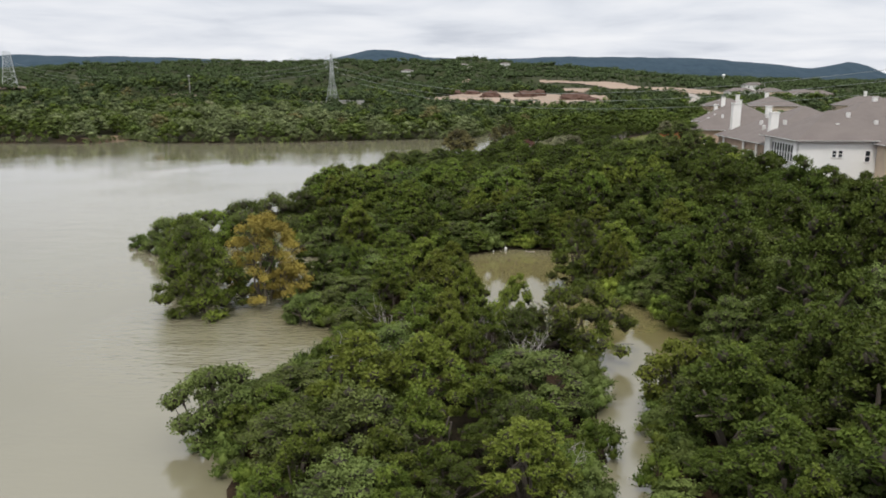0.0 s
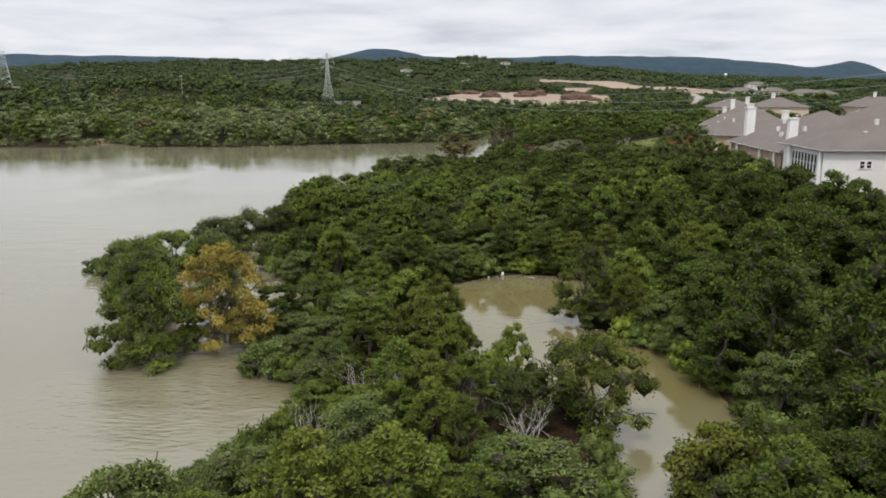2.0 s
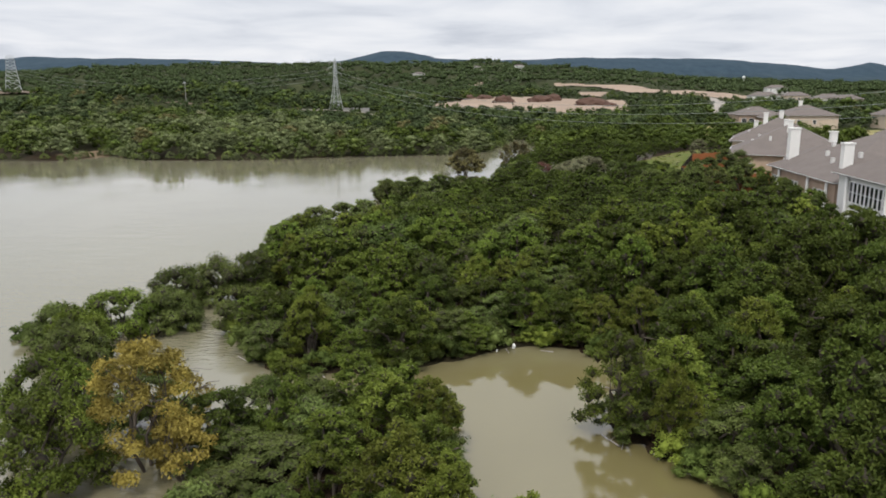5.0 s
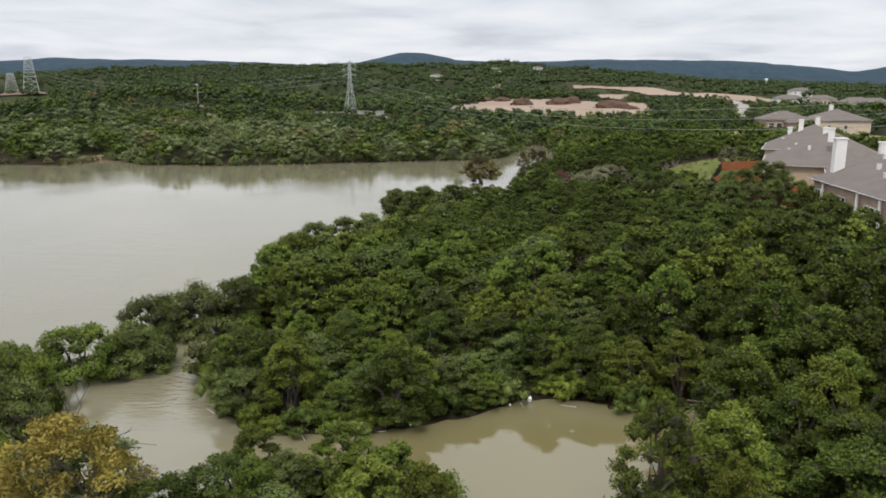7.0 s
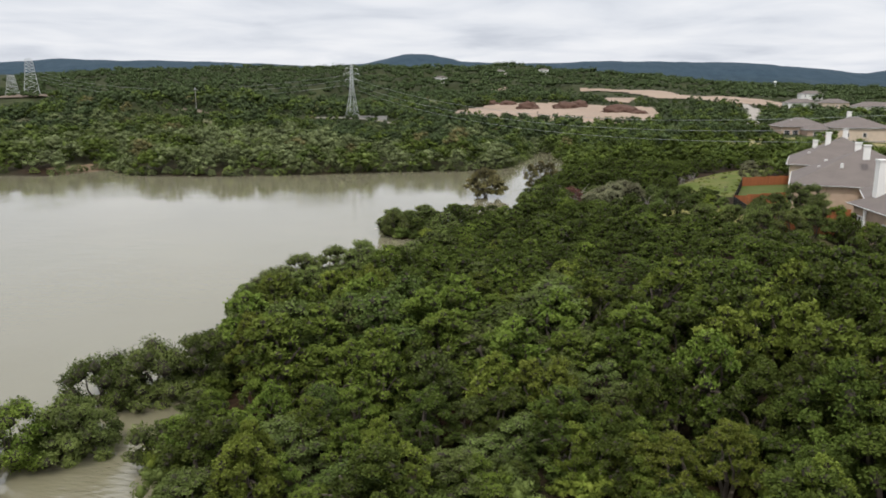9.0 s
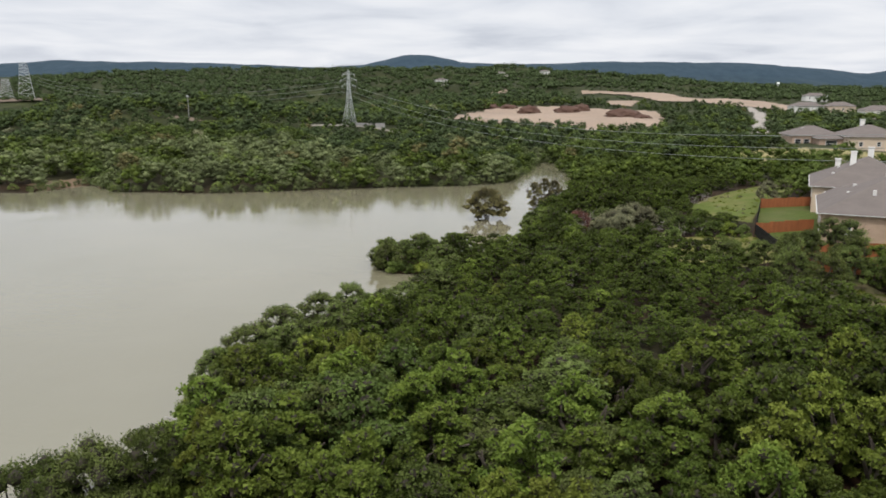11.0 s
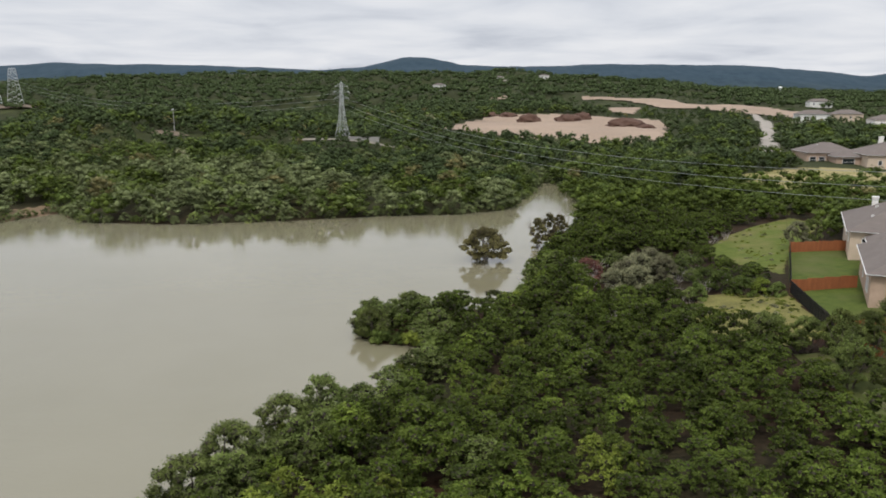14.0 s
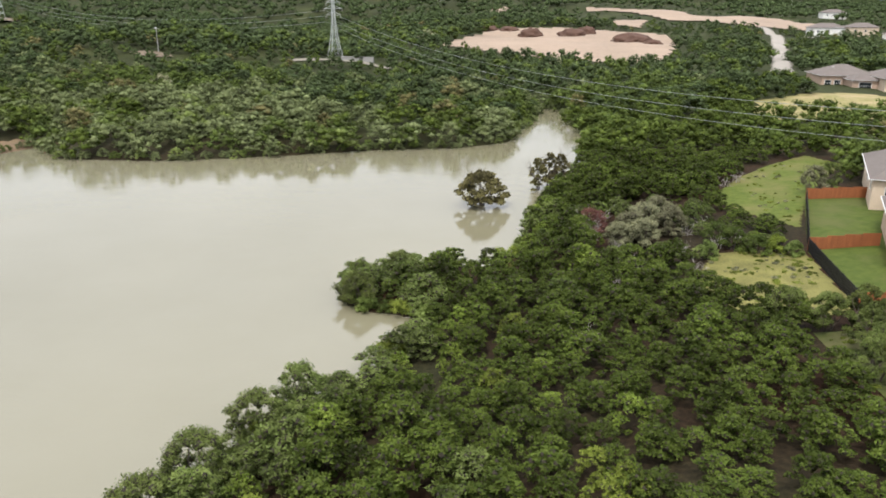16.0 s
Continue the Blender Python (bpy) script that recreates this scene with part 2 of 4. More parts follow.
# ---- plan of land and water ----
SHORE = np.array([
    (5, 5), (6, 20), (7.4, 30), (10, 38.5), (14.2, 44.5), (14.8, 48), (13.9, 53), (12.8, 57.5), (8.8, 62), (8, 65), (9.5, 69),
    (13, 72.5), (16, 77.5), (15, 79), (9.8, 76.3), (3.8, 78.3), (0, 75.8), (-3.6, 73), (-8.6, 71.2), (-14.4, 71.2), (-18, 75),
    (-20.2, 80), (-20.6, 88), (-23.4, 94), (-24, 98)])
SHORE = np.concatenate([SHORE, np.array([
    (-25.2, 105), (-21.8, 118.4), (-17, 129), (-14, 134), (-8.5, 148.5), (-17.4, 149.5), (-20.5, 157), (-16, 163), (-9, 166),
    (-3, 165.5), (0, 172), (2, 186), (5, 197), (8.2, 206), (13, 225), (18.5, 258), (16, 285), (13.5, 312), (8.5, 312), (5.7, 291),
    (-1.6, 254), (-15, 245), (-30, 242.5), (-53, 233), (-75, 226), (-100, 227)])])
SHORE = np.concatenate([SHORE, np.array([
    (-104, 230), (-112, 241), (-120, 222), (-150, 224), (-260, 226), (-700, 240), (-5000, 240), (-5000, 5000), (5000, 5000),
    (5000, -2000), (5, -2000)])])
ISLAND = np.array([
    (-6, 5), (-9, 22), (-10.3, 28), (-12, 32), (-13.5, 36), (-11, 41), (-9, 46), (-10, 50), (-14, 54), (-15.5, 60), (-13, 65),
    (-11, 66.5), (-6, 65.5), (-1, 64.5), (-0.6, 60), (-0.4, 54.5), (2.2, 51.5), (6.0, 49), (7.5, 45), (6.5, 34), (4.7, 29), (3.5, 15), (2, 5)])


def signed(px, py, poly):
    """Distance to a polygon's edge, positive inside."""
    best, inside = np.full(px.shape, 1e9), np.zeros(px.shape, bool)
    for (x0, y0), (x1, y1) in zip(poly, np.roll(poly, -1, 0)):
        dx, dy = x1 - x0, y1 - y0
        k = np.clip(((px - x0) * dx + (py - y0) * dy) / (dx * dx + dy * dy), 0, 1)
        best = np.minimum(best, np.hypot(px - x0 - k * dx, py - y0 - k * dy))
        if y0 != y1:
            inside ^= ((y0 > py) != (y1 > py)) & (px < x0 + (py - y0) / dy * dx)
    return np.where(inside, best, -best)


def land(px, py):
    return np.maximum(signed(px, py, SHORE), signed(px, py, ISLAND))


def smooth(a, b, v):
    k = np.clip((v - a) / (b - a), 0, 1)
    return k * k * (3 - 2 * k)


HILLS = ((-2.0, -0.9, -0.7, -0.62, -0.46, -0.307, -0.253, -0.2, -0.169, -0.143, -0.108, -0.071, -0.003, 0.072, 0.11, 0.222, 0.298, 0.38, 0.42, 0.445, 0.468, 0.49, 0.527, 0.6, 2.0),
         (85, 95, 100, 112, 105, 93, 86, 96, 108, 122, 119, 101, 94, 98, 100, 98, 93, 76, 65, 74, 83, 72, 38, 34, 60))
RIDGE = ((-2.0, -0.7, -0.45, -0.3, -0.2, 0.0, 0.1, 0.2, 0.3, 0.5, 2.0), (45, 42, 50, 52, 55, 53, 44, 36, 28, 16, 30))


def wobble(px, py, size, seed):
    """Smooth value noise, about -1 to 1."""
    rng = np.random.RandomState(seed)
    grid = rng.uniform(-1, 1, (64, 64))
    u, w = px / size, py / size
    i, j = np.floor(u).astype(int), np.floor(w).astype(int)
    fu, fw = u - i, w - j
    fu, fw = fu * fu * (3 - 2 * fu), fw * fw * (3 - 2 * fw)
    g = lambda a, c: grid[a % 64, c % 64]
    return (g(i, j) * (1 - fu) + g(i + 1, j) * fu) * (1 - fw) + (g(i, j + 1) * (1 - fu) + g(i + 1, j + 1) * fu) * fw


def ground_z(px, py):
    px, py = np.asarray(px, float), np.asarray(py, float)
    d = land(px, py)
    near = 1 - smooth(200, 226, py)
    rise = np.maximum(d, 0)
    rise = near * (1 - np.exp(-(rise / 34) ** 2)) + (1 - near) * (1 - np.exp(-rise / 30))
    z = np.where(d > 0, 4.6 * rise + 0.12, np.maximum(d * 0.35, -2.5))
    dry = smooth(0, 40, d)
    z = z + dry * 13 * np.exp(-((px + 160) / 60) ** 2 - ((py - 410) / 80) ** 2)
    z = z + dry * 3.2 * np.exp(-((px + 74) / 34) ** 2 - ((py - 394) / 24) ** 2)
    z = z + dry * 0.5 * wobble(px, py, 14, 3) * smooth(8, 22, abs(px - 47))
    z = z + 6.5 * smooth(440, 740, py) * smooth(-150, -60, px) * smooth(260, 130, px) * (1 - smooth(900, 1200, py))
    z = z + smooth(20, 70, d) * smooth(225, 300, py) * 1.6 * wobble(px, py, 46, 9)
    z = z + 9 * np.exp(-((px + 450) / 60) ** 2 - ((py - 705) / 50) ** 2)
    tan = px / np.maximum(py, 50)
    z = z + smooth(640, 1250, py) * (np.interp(tan, *RIDGE) - 5) * (1 - smooth(1300, 1700, py) * 0.55)
    z = z + smooth(1650, 2300, py) * np.maximum(np.interp(tan, *HILLS) - 0.45 * (np.interp(tan, *RIDGE) - 5) - 5, 0) * (1 - smooth(2400, 4000, py))
    z = z + smooth(550, 900, py) * (1 - smooth(40, 90, px) * smooth(340, 290, px) * smooth(960, 890, py)) * (5 * wobble(px, py, 110, 5) + 2.5 * wobble(px, py, 38, 6)) * (1 - 0.6 * smooth(1800, 2300, py))
    return z


def mesh_of(name, verts, quads=(), tris=(), mats=(), quad_mat=None, tri_mat=None, flat=True, smooth_from=None):
    """A mesh from arrays of corners, four-sided and three-sided faces."""
    me = bpy.data.meshes.new(name)
    quads, tris = np.asarray(quads, np.int32).reshape(-1, 4), np.asarray(tris, np.int32).reshape(-1, 3)
    me.vertices.add(len(verts))
    me.vertices.foreach_set("co", np.asarray(verts, np.float32).ravel())
    me.loops.add(quads.size + tris.size)
    me.loops.foreach_set("vertex_index", np.concatenate([quads.ravel(), tris.ravel()]))
    me.polygons.add(len(quads) + len(tris))
    me.polygons.foreach_set("loop_start", np.concatenate([np.arange(len(quads)) * 4, quads.size + np.arange(len(tris)) * 3]).astype(np.int32))
    for m in mats:
        me.materials.append(m)
    if quad_mat is not None or tri_mat is not None:
        me.polygons.foreach_set("material_index", np.concatenate([np.asarray(quad_mat if quad_mat is not None else [], np.int32), np.asarray(tri_mat if tri_mat is not None else [], np.int32)]))
    if not flat or smooth_from is not None:
        shade = np.ones(len(quads) + len(tris), bool)
        shade[:smooth_from or 0] = False
        me.polygons.foreach_set("use_smooth", shade)
    me.update(calc_edges=True)
    return me


def axis(stops):
    """Grid lines: (start, end, step) stretches."""
    return np.unique(np.concatenate([np.arange(a, b + s * 0.5, s) for a, b, s in stops]).round(3))


def sheet(name, xs, ys, height, mats, keep=None, flat=False):
    gx, gy = np.meshgrid(xs, ys)
    v = np.stack([gx, gy, height(gx, gy)], -1).reshape(-1, 3)
    n = len(xs)
    i, j = np.meshgrid(np.arange(n - 1), np.arange(len(ys) - 1))
    k = (j * n + i).ravel()
    q = np.stack([k, k + 1, k + 1 + n, k + n], -1)
    if keep is not None:
        c = v[q].mean(1)
        q = q[keep(c[:, 0], c[:, 1])]
        used = np.unique(q)
        back = np.zeros(len(v), int)
        back[used] = np.arange(len(used))
        v, q = v[used], back[q]
    return new(name, mesh_of(name, v, q, mats=mats, flat=flat))


# ---- ground and water ----
GX = axis([(-4600, -1800, 200), (-1800, -260, 24), (-260, -60, 7), (-60, 70, 1.6), (70, 260, 7), (260, 1800, 24), (1800, 4600, 200)])
GY = axis([(-1500, -100, 100), (-100, 16, 8), (16, 215, 1.6), (215, 420, 4), (420, 760, 10), (760, 2500, 22), (2500, 4800, 150)])
ground = tagged(sheet("ground", GX, GY, ground_z, [SOIL]), "reddish brown forest soil rising to wooded hills with painted blue haze", "ground", kind="structure")

wx, wy = axis([(-4600, -600, 400), (-600, 60, 30)]), axis([(-1500, 0, 100), (0, 330, 15)])
water = tagged(sheet("water", wx, wy, lambda px, py: 0 * px, [WATER]), "murky tan flood water with faint ripples", "water", kind="structure")

# ---- small builders ----


def part(name, bm, mat, parent=None, label="", smooth_faces=False):
    me = bpy.data.meshes.new(name)
    bm.to_mesh(me)
    bm.free()
    me.materials.append(mat)
    if smooth_faces:
        me.polygons.foreach_set("use_smooth", np.ones(len(me.polygons), bool))
    ob = new(name, me)
    ob.parent = parent
    if label:
        ob["label"] = label
    return ob


def empty(name, m, label, category, group="", kind=""):
    ob = new(name)
    ob.matrix_world = m
    return tagged(ob, label, category, group, kind)


def box(bm, x0, x1, y0, y1, z0, z1, m=Matrix()):
    vs = [bm.verts.new(m @ Vector(p)) for p in ((x0, y0, z0), (x1, y0, z0), (x1, y1, z0), (x0, y1, z0), (x0, y0, z1), (x1, y0, z1), (x1, y1, z1), (x0, y1, z1))]
    for f in ((3, 2, 1, 0), (4, 5, 6, 7), (0, 1, 5, 4), (1, 2, 6, 5), (2, 3, 7, 6), (3, 0, 4, 7)):
        bm.faces.new([vs[i] for i in f])
    return bm


def bar(bm, p, q, r0, r1=None, sides=5):
    """A tapered round bar from p to q."""
    p, q = Vector(p), Vector(q)
    r1 = r0 if r1 is None else r1
    turn = (q - p).to_track_quat("Z", "Y").to_matrix()
    rings = []
    for c, r in ((p, r0), (q, r1)):
        rings.append([bm.verts.new(c + turn @ Vector((r * math.cos(2 * math.pi * k / sides), r * math.sin(2 * math.pi * k / sides), 0))) for k in range(sides)])
    for k in range(sides):
        bm.faces.new((rings[0][k], rings[0][(k + 1) % sides], rings[1][(k + 1) % sides], rings[1][k]))
    bm.faces.new(rings[1])
    bm.faces.new(rings[0][::-1])
    return bm

# ---- trees ----
ICO_V = np.array([(1, 0, 0), (-1, 0, 0), (0, 1, 0), (0, -1, 0), (0, 0, 1), (0, 0, -1)], float)
ICO_F = np.array([(0, 2, 4), (2, 1, 4), (1, 3, 4), (3, 0, 4), (2, 0, 5), (1, 2, 5), (3, 1, 5), (0, 3, 5)])


def leaves(rng, centres, outward, length, width, upright=0.0):
    """Pointed three-cornered leaf sprays: tilted every way on oaks, reaching up and out on junipers."""
    n = len(centres)
    unit = lambda a: a / (np.linalg.norm(a, axis=1)[:, None] + 1e-9)
    nrm = unit(outward + 0.95 * unit(rng.normal(size=(n, 3))))
    t = unit(np.cross(nrm, rng.normal(size=(n, 3))))
    if upright:
        t = unit(t * (1 - upright) + upright * (outward * 0.8 + np.array([0, 0, 0.75])) + 0.25 * rng.normal(size=(n, 3)))
        nrm = unit(np.cross(t, rng.normal(size=(n, 3))))
    s = np.cross(nrm, t)
    ln, wd = length * rng.uniform(0.6, 1.4, (n, 1)), width * rng.uniform(0.6, 1.3, (n, 1))
    v = np.stack([centres - t * ln - s * wd, centres + t * ln, centres - t * ln + s * wd], 1)
    return v.reshape(-1, 3)


def crown(rng, puffs, per_puff, leaf, core=True, upright=0.0):
    """puffs: rows of x, y, z, r, rz. Returns corners, leaf faces, inner faces."""
    V, Q, T, n = [], [], [], 0
    for x, y, z, r, rz in puffs:
        dim = np.array([r, r, rz])
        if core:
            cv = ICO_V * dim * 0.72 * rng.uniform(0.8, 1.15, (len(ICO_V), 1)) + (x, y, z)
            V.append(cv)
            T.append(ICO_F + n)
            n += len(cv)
        d = rng.normal(size=(per_puff, 3))
        d[:, 2] = np.where(d[:, 2] < -0.3, -d[:, 2] * 0.6, d[:, 2])
        d /= np.linalg.norm(d, axis=1)[:, None]
        lump = 1 + 0.2 * np.sin(d[:, :1] * 7 + x * 3) * np.cos(d[:, 1:2] * 6 + y * 5 + d[:, 2:] * 5)
        c = d * dim * lump * rng.uniform(0.62, 1.18, (per_puff, 1)) + (x, y, z)
        lv = leaves(rng, c, d, leaf, leaf * 0.68, upright)
        V.append(lv)
        Q.append(np.arange(per_puff * 3).reshape(-1, 3) + n)
        n += len(lv)
    return np.concatenate(V), np.concatenate(Q), (np.concatenate(T) if T else np.zeros((0, 3), int))


def puff_layout(rng, kind, count, wide, high, skirt=0.4):
    """Clumps of a crown: dome for oaks, ragged tips for junipers. Metres above the foot."""
    rows = []
    small = math.sqrt(13 / max(count, 5))
    for k in range(count):
        a, q = k * 2.4 + rng.uniform(-0.5, 0.5), math.sqrt((k + 0.4) / count)
        rad = wide * q * rng.uniform(0.8, 1.12)
        if kind == "oak":
            z = high * (0.88 - 0.56 * q ** 2.4) + rng.uniform(-0.3, 0.25)
            r = rng.uniform(0.26, 0.42) * wide * small
            rows.append((rad * math.cos(a), rad * math.sin(a), z, r, r * 0.9))
        else:
            z = high * (0.90 - 0.58 * q ** 2.1) + rng.uniform(-0.28, 0.28)
            r = rng.uniform(0.24, 0.38) * wide * small
            rows.append((rad * math.cos(a), rad * math.sin(a), z, r, r * rng.uniform(0.9, 1.25)))
    for k in range(max(3, int(count * skirt))):
        a, rad = rng.uniform(0, 6.28), wide * rng.uniform(0.35, 1.0)
        rows.append((rad * math.cos(a), rad * math.sin(a), high * rng.uniform(0.10, 0.40), wide * 0.30 * small, wide * 0.26 * small))
    return rows


def limbs(bm, rng, foot, top, r, depth, spread):
    """A bent limb that forks."""
    foot, top = Vector(foot), Vector(top)
    bend = foot.lerp(top, 0.5) + Vector(rng.uniform(-0.15, 0.15, 3) * (top - foot).length)
    bar(bm, foot, bend, r, r * 0.8, 5)
    bar(bm, bend, top, r * 0.8, r * 0.6, 5)
    if depth:
        for _ in range(3 if depth > 1 else 2):
            ln = (top - foot).length * rng.uniform(0.42, 0.62)
            way = ((top - foot).normalized() + Vector(rng.uniform(-spread, spread, 3))).normalized()
            limbs(bm, rng, top if rng.uniform() < 0.6 else bend, (top if rng.uniform() < 0.6 else bend) + way * ln, r * 0.55, depth - 1, spread)
    return bm


def trunk_bm(rng, wide, high, stems=3, depth=1, r=0.11):
    bm = bmesh.new()
    for k in range(stems):
        a = k * 6.28 / stems + rng.uniform(-0.5, 0.5)
        limbs(bm, rng, (0.12 * math.cos(a), 0.12 * math.sin(a), -0.5), (wide * 0.36 * math.cos(a), wide * 0.36 * math.sin(a), high * 0.42), r, depth, 0.7)
    return bm


def make_tree(name, label, category, kind, leaf_mat, seed, wide=2.0, high=4.4, count=25, per=132, leaf=0.078, skirt=0.42, stems=3, bark=None, depth=1, core=True):
    """A tree with its foot at the origin."""
    rng = np.random.RandomState(seed)
    t = empty(name, Matrix(), label, category)
    part("trunk", trunk_bm(rng, wide, high, stems, depth), bark or BARK, t)
    if count:
        v, q, f = crown(rng, puff_layout(rng, kind, count, wide, high, skirt), per, leaf, core, 0.3 if kind == "juniper" else 0.0)
        ob = new("crown", mesh_of("crown", v, (), np.concatenate([q, f]), [leaf_mat, SHADE_TWIGS], None, np.arange(len(q) + len(f)) >= len(q)))
        ob.parent = t
    return t


def stamped(variants, rows, name, mats, label, category, inner=None):
    """One mesh of many trees. variants: (corners, quads, tris); rows: variant, x, y, z, turn, scale, tall, material."""
    V, Q, T, QM, TM, n = [], [], [], [], [], 0
    for k, x, y, z, turn, s, tall, m in rows:
        v, q, f = variants[k]
        c, d = math.cos(turn) * s, math.sin(turn) * s
        V.append(np.stack([v[:, 0] * c - v[:, 1] * d + x, v[:, 0] * d + v[:, 1] * c + y, v[:, 2] * s * tall + z], -1))
        Q.append(q + n)
        T.append(f + n)
        QM.append(np.full(len(q), m))
        TM.append(np.full(len(f), m if inner is None else inner))
        n += len(v)
    me = mesh_of(name, np.concatenate(V), (), np.concatenate(Q + T), mats, None, np.concatenate(QM + TM), smooth_from=sum(len(q) for q in Q))
    return tagged(new(name, me), label, category, kind="stuff")


def scatter(x0, x1, y0, y1, step, seed, jitter=0.42):
    rng = np.random.RandomState(seed)
    gx, gy = np.meshgrid(np.arange(x0, x1, step), np.arange(y0, y1, step * 0.87))
    gx = gx + (np.arange(gx.shape[0]) % 2)[:, None] * step * 0.5
    gx, gy = gx + rng.uniform(-jitter, jitter, gx.shape) * step, gy + rng.uniform(-jitter, jitter, gy.shape) * step
    return gx.ravel(), gy.ravel()


# clear places: yards, houses, meadow, rough field
YARDS = np.array([(34.5, 138), (36, 165), (44.5, 191), (47, 196), (70, 196), (75, 150), (70, 84), (46, 88), (38.5, 100), (38.3, 136)])
MEADOW_EDGE = np.array([(44.5, 190), (39, 176), (35.5, 183), (33, 191), (34, 199), (40.5, 209), (48, 217), (57, 225), (60, 216), (50, 200)])
FRONT_EDGE = np.array([(29, 125), (28.5, 141), (34.6, 141), (38.3, 137), (38.3, 122)])
ROUGH_EDGE = np.array([(36, 164.5), (34.6, 147), (29, 144), (23.5, 148), (21.5, 158), (25.5, 166), (31, 167)])
BARE = [(-74, 384, 24, 5), (-141, 363, 9, 5), (-118, 236, 5, 6), (-446, 694, 30, 14)]

SCRUB = np.array([(12, 165), (30, 158), (36, 168), (33, 172), (29, 190), (20, 196), (8, 186)])


def clear_of(px, py, margin=1.5):
    ok = np.ones(px.shape, bool)
    for poly in (YARDS, MEADOW_EDGE, ROUGH_EDGE, FRONT_EDGE):
        ok &= signed(px, py, poly) < -margin
    return ok


def grove_set(per, leaf):
    """The wood's kinds of tree: juniper, yellowish, oak, dark oak, deep green juniper."""
    kinds = (("juniper_tree", "dense dark green juniper tree growing at the water's edge", "juniper", JUNIPER, 10, 4, 1.4, 4.1),
             ("juniper_tree", "yellowish green juniper tree in dense flooded woodland", "juniper", LIME, 20, 2, 1.35, 4.1),
             ("oak_tree", "grey green live oak with a rounded crown", "oak", OAK, 30, 4, 1.7, 3.9),
             ("oak_tree", "dark green live oak with a broad crown", "oak", DARK, 40, 2, 1.65, 3.9),
             ("juniper_tree", "deep green juniper tree in dense woodland", "juniper", DEEP, 50, 3, 1.4, 4.2))
    found = []
    for name, label, kind, mat, seed, count, wide, high in kinds:
        found.append([make_tree(name, label, "tree", kind, mat, seed + k, wide, high, 30, per, leaf, 0.36) for k in range(count)])
        for t in found[-1]:
            t["group"] = "trees of the flooded wood"
    return found


def canopy(px, py):
    """Height of the treetops over the water."""
    top = 5.3 + 1.3 * smooth(8, 20, px) + 0.9 * smooth(18, 27, px) * smooth(148, 136, py) + 0.5 * smooth(84, 92, py) * smooth(112, 100, py)
    return top - 1.0 * smooth(114, 138, py) * (1 - smooth(2, 9, px)) - 1.2 * smooth(146, 172, py) * smooth(9, 15, px) * (1 - smooth(188, 205, py))


NEAR, MIDDLE = grove_set(200, 0.055), grove_set(100, 0.078)
near_j, near_l, near_o, near_d, near_k = NEAR

rng = np.random.RandomState(5)
tx, ty = scatter(-32, 48, 22, 228, 3.1, 8)
d = land(tx, ty)
ok = (d > np.where((tx > 0) & (signed(tx, ty, ISLAND) > 0), 2.5, np.where((ty < 45) & (tx > 4), 1.3, 0.5))) & (((tx - 17) / 7) ** 2 + ((ty - 178) / 7) ** 2 > 1) & ((wobble(tx, ty, 7, 71) < 0.72) | (ty < 130)) & clear_of(tx, ty) & (ty < 225) & (tx < 6 + 0.57 * ty)
tx, ty, td = tx[ok], ty[ok], d[ok]
tz = ground_z(tx, ty)
scrub = signed(tx, ty, SCRUB) > 0
thin = ~(scrub & (wobble(tx, ty, 5, 75) > 0.4))
tx, ty, td, tz, scrub = tx[thin], ty[thin], td[thin], tz[thin], scrub[thin]
grove = wobble(tx, ty, 11, 21)
things = np.argsort(np.hypot(tx, ty * 0.8 - 40))
placed, rest = 0, []
used = set()
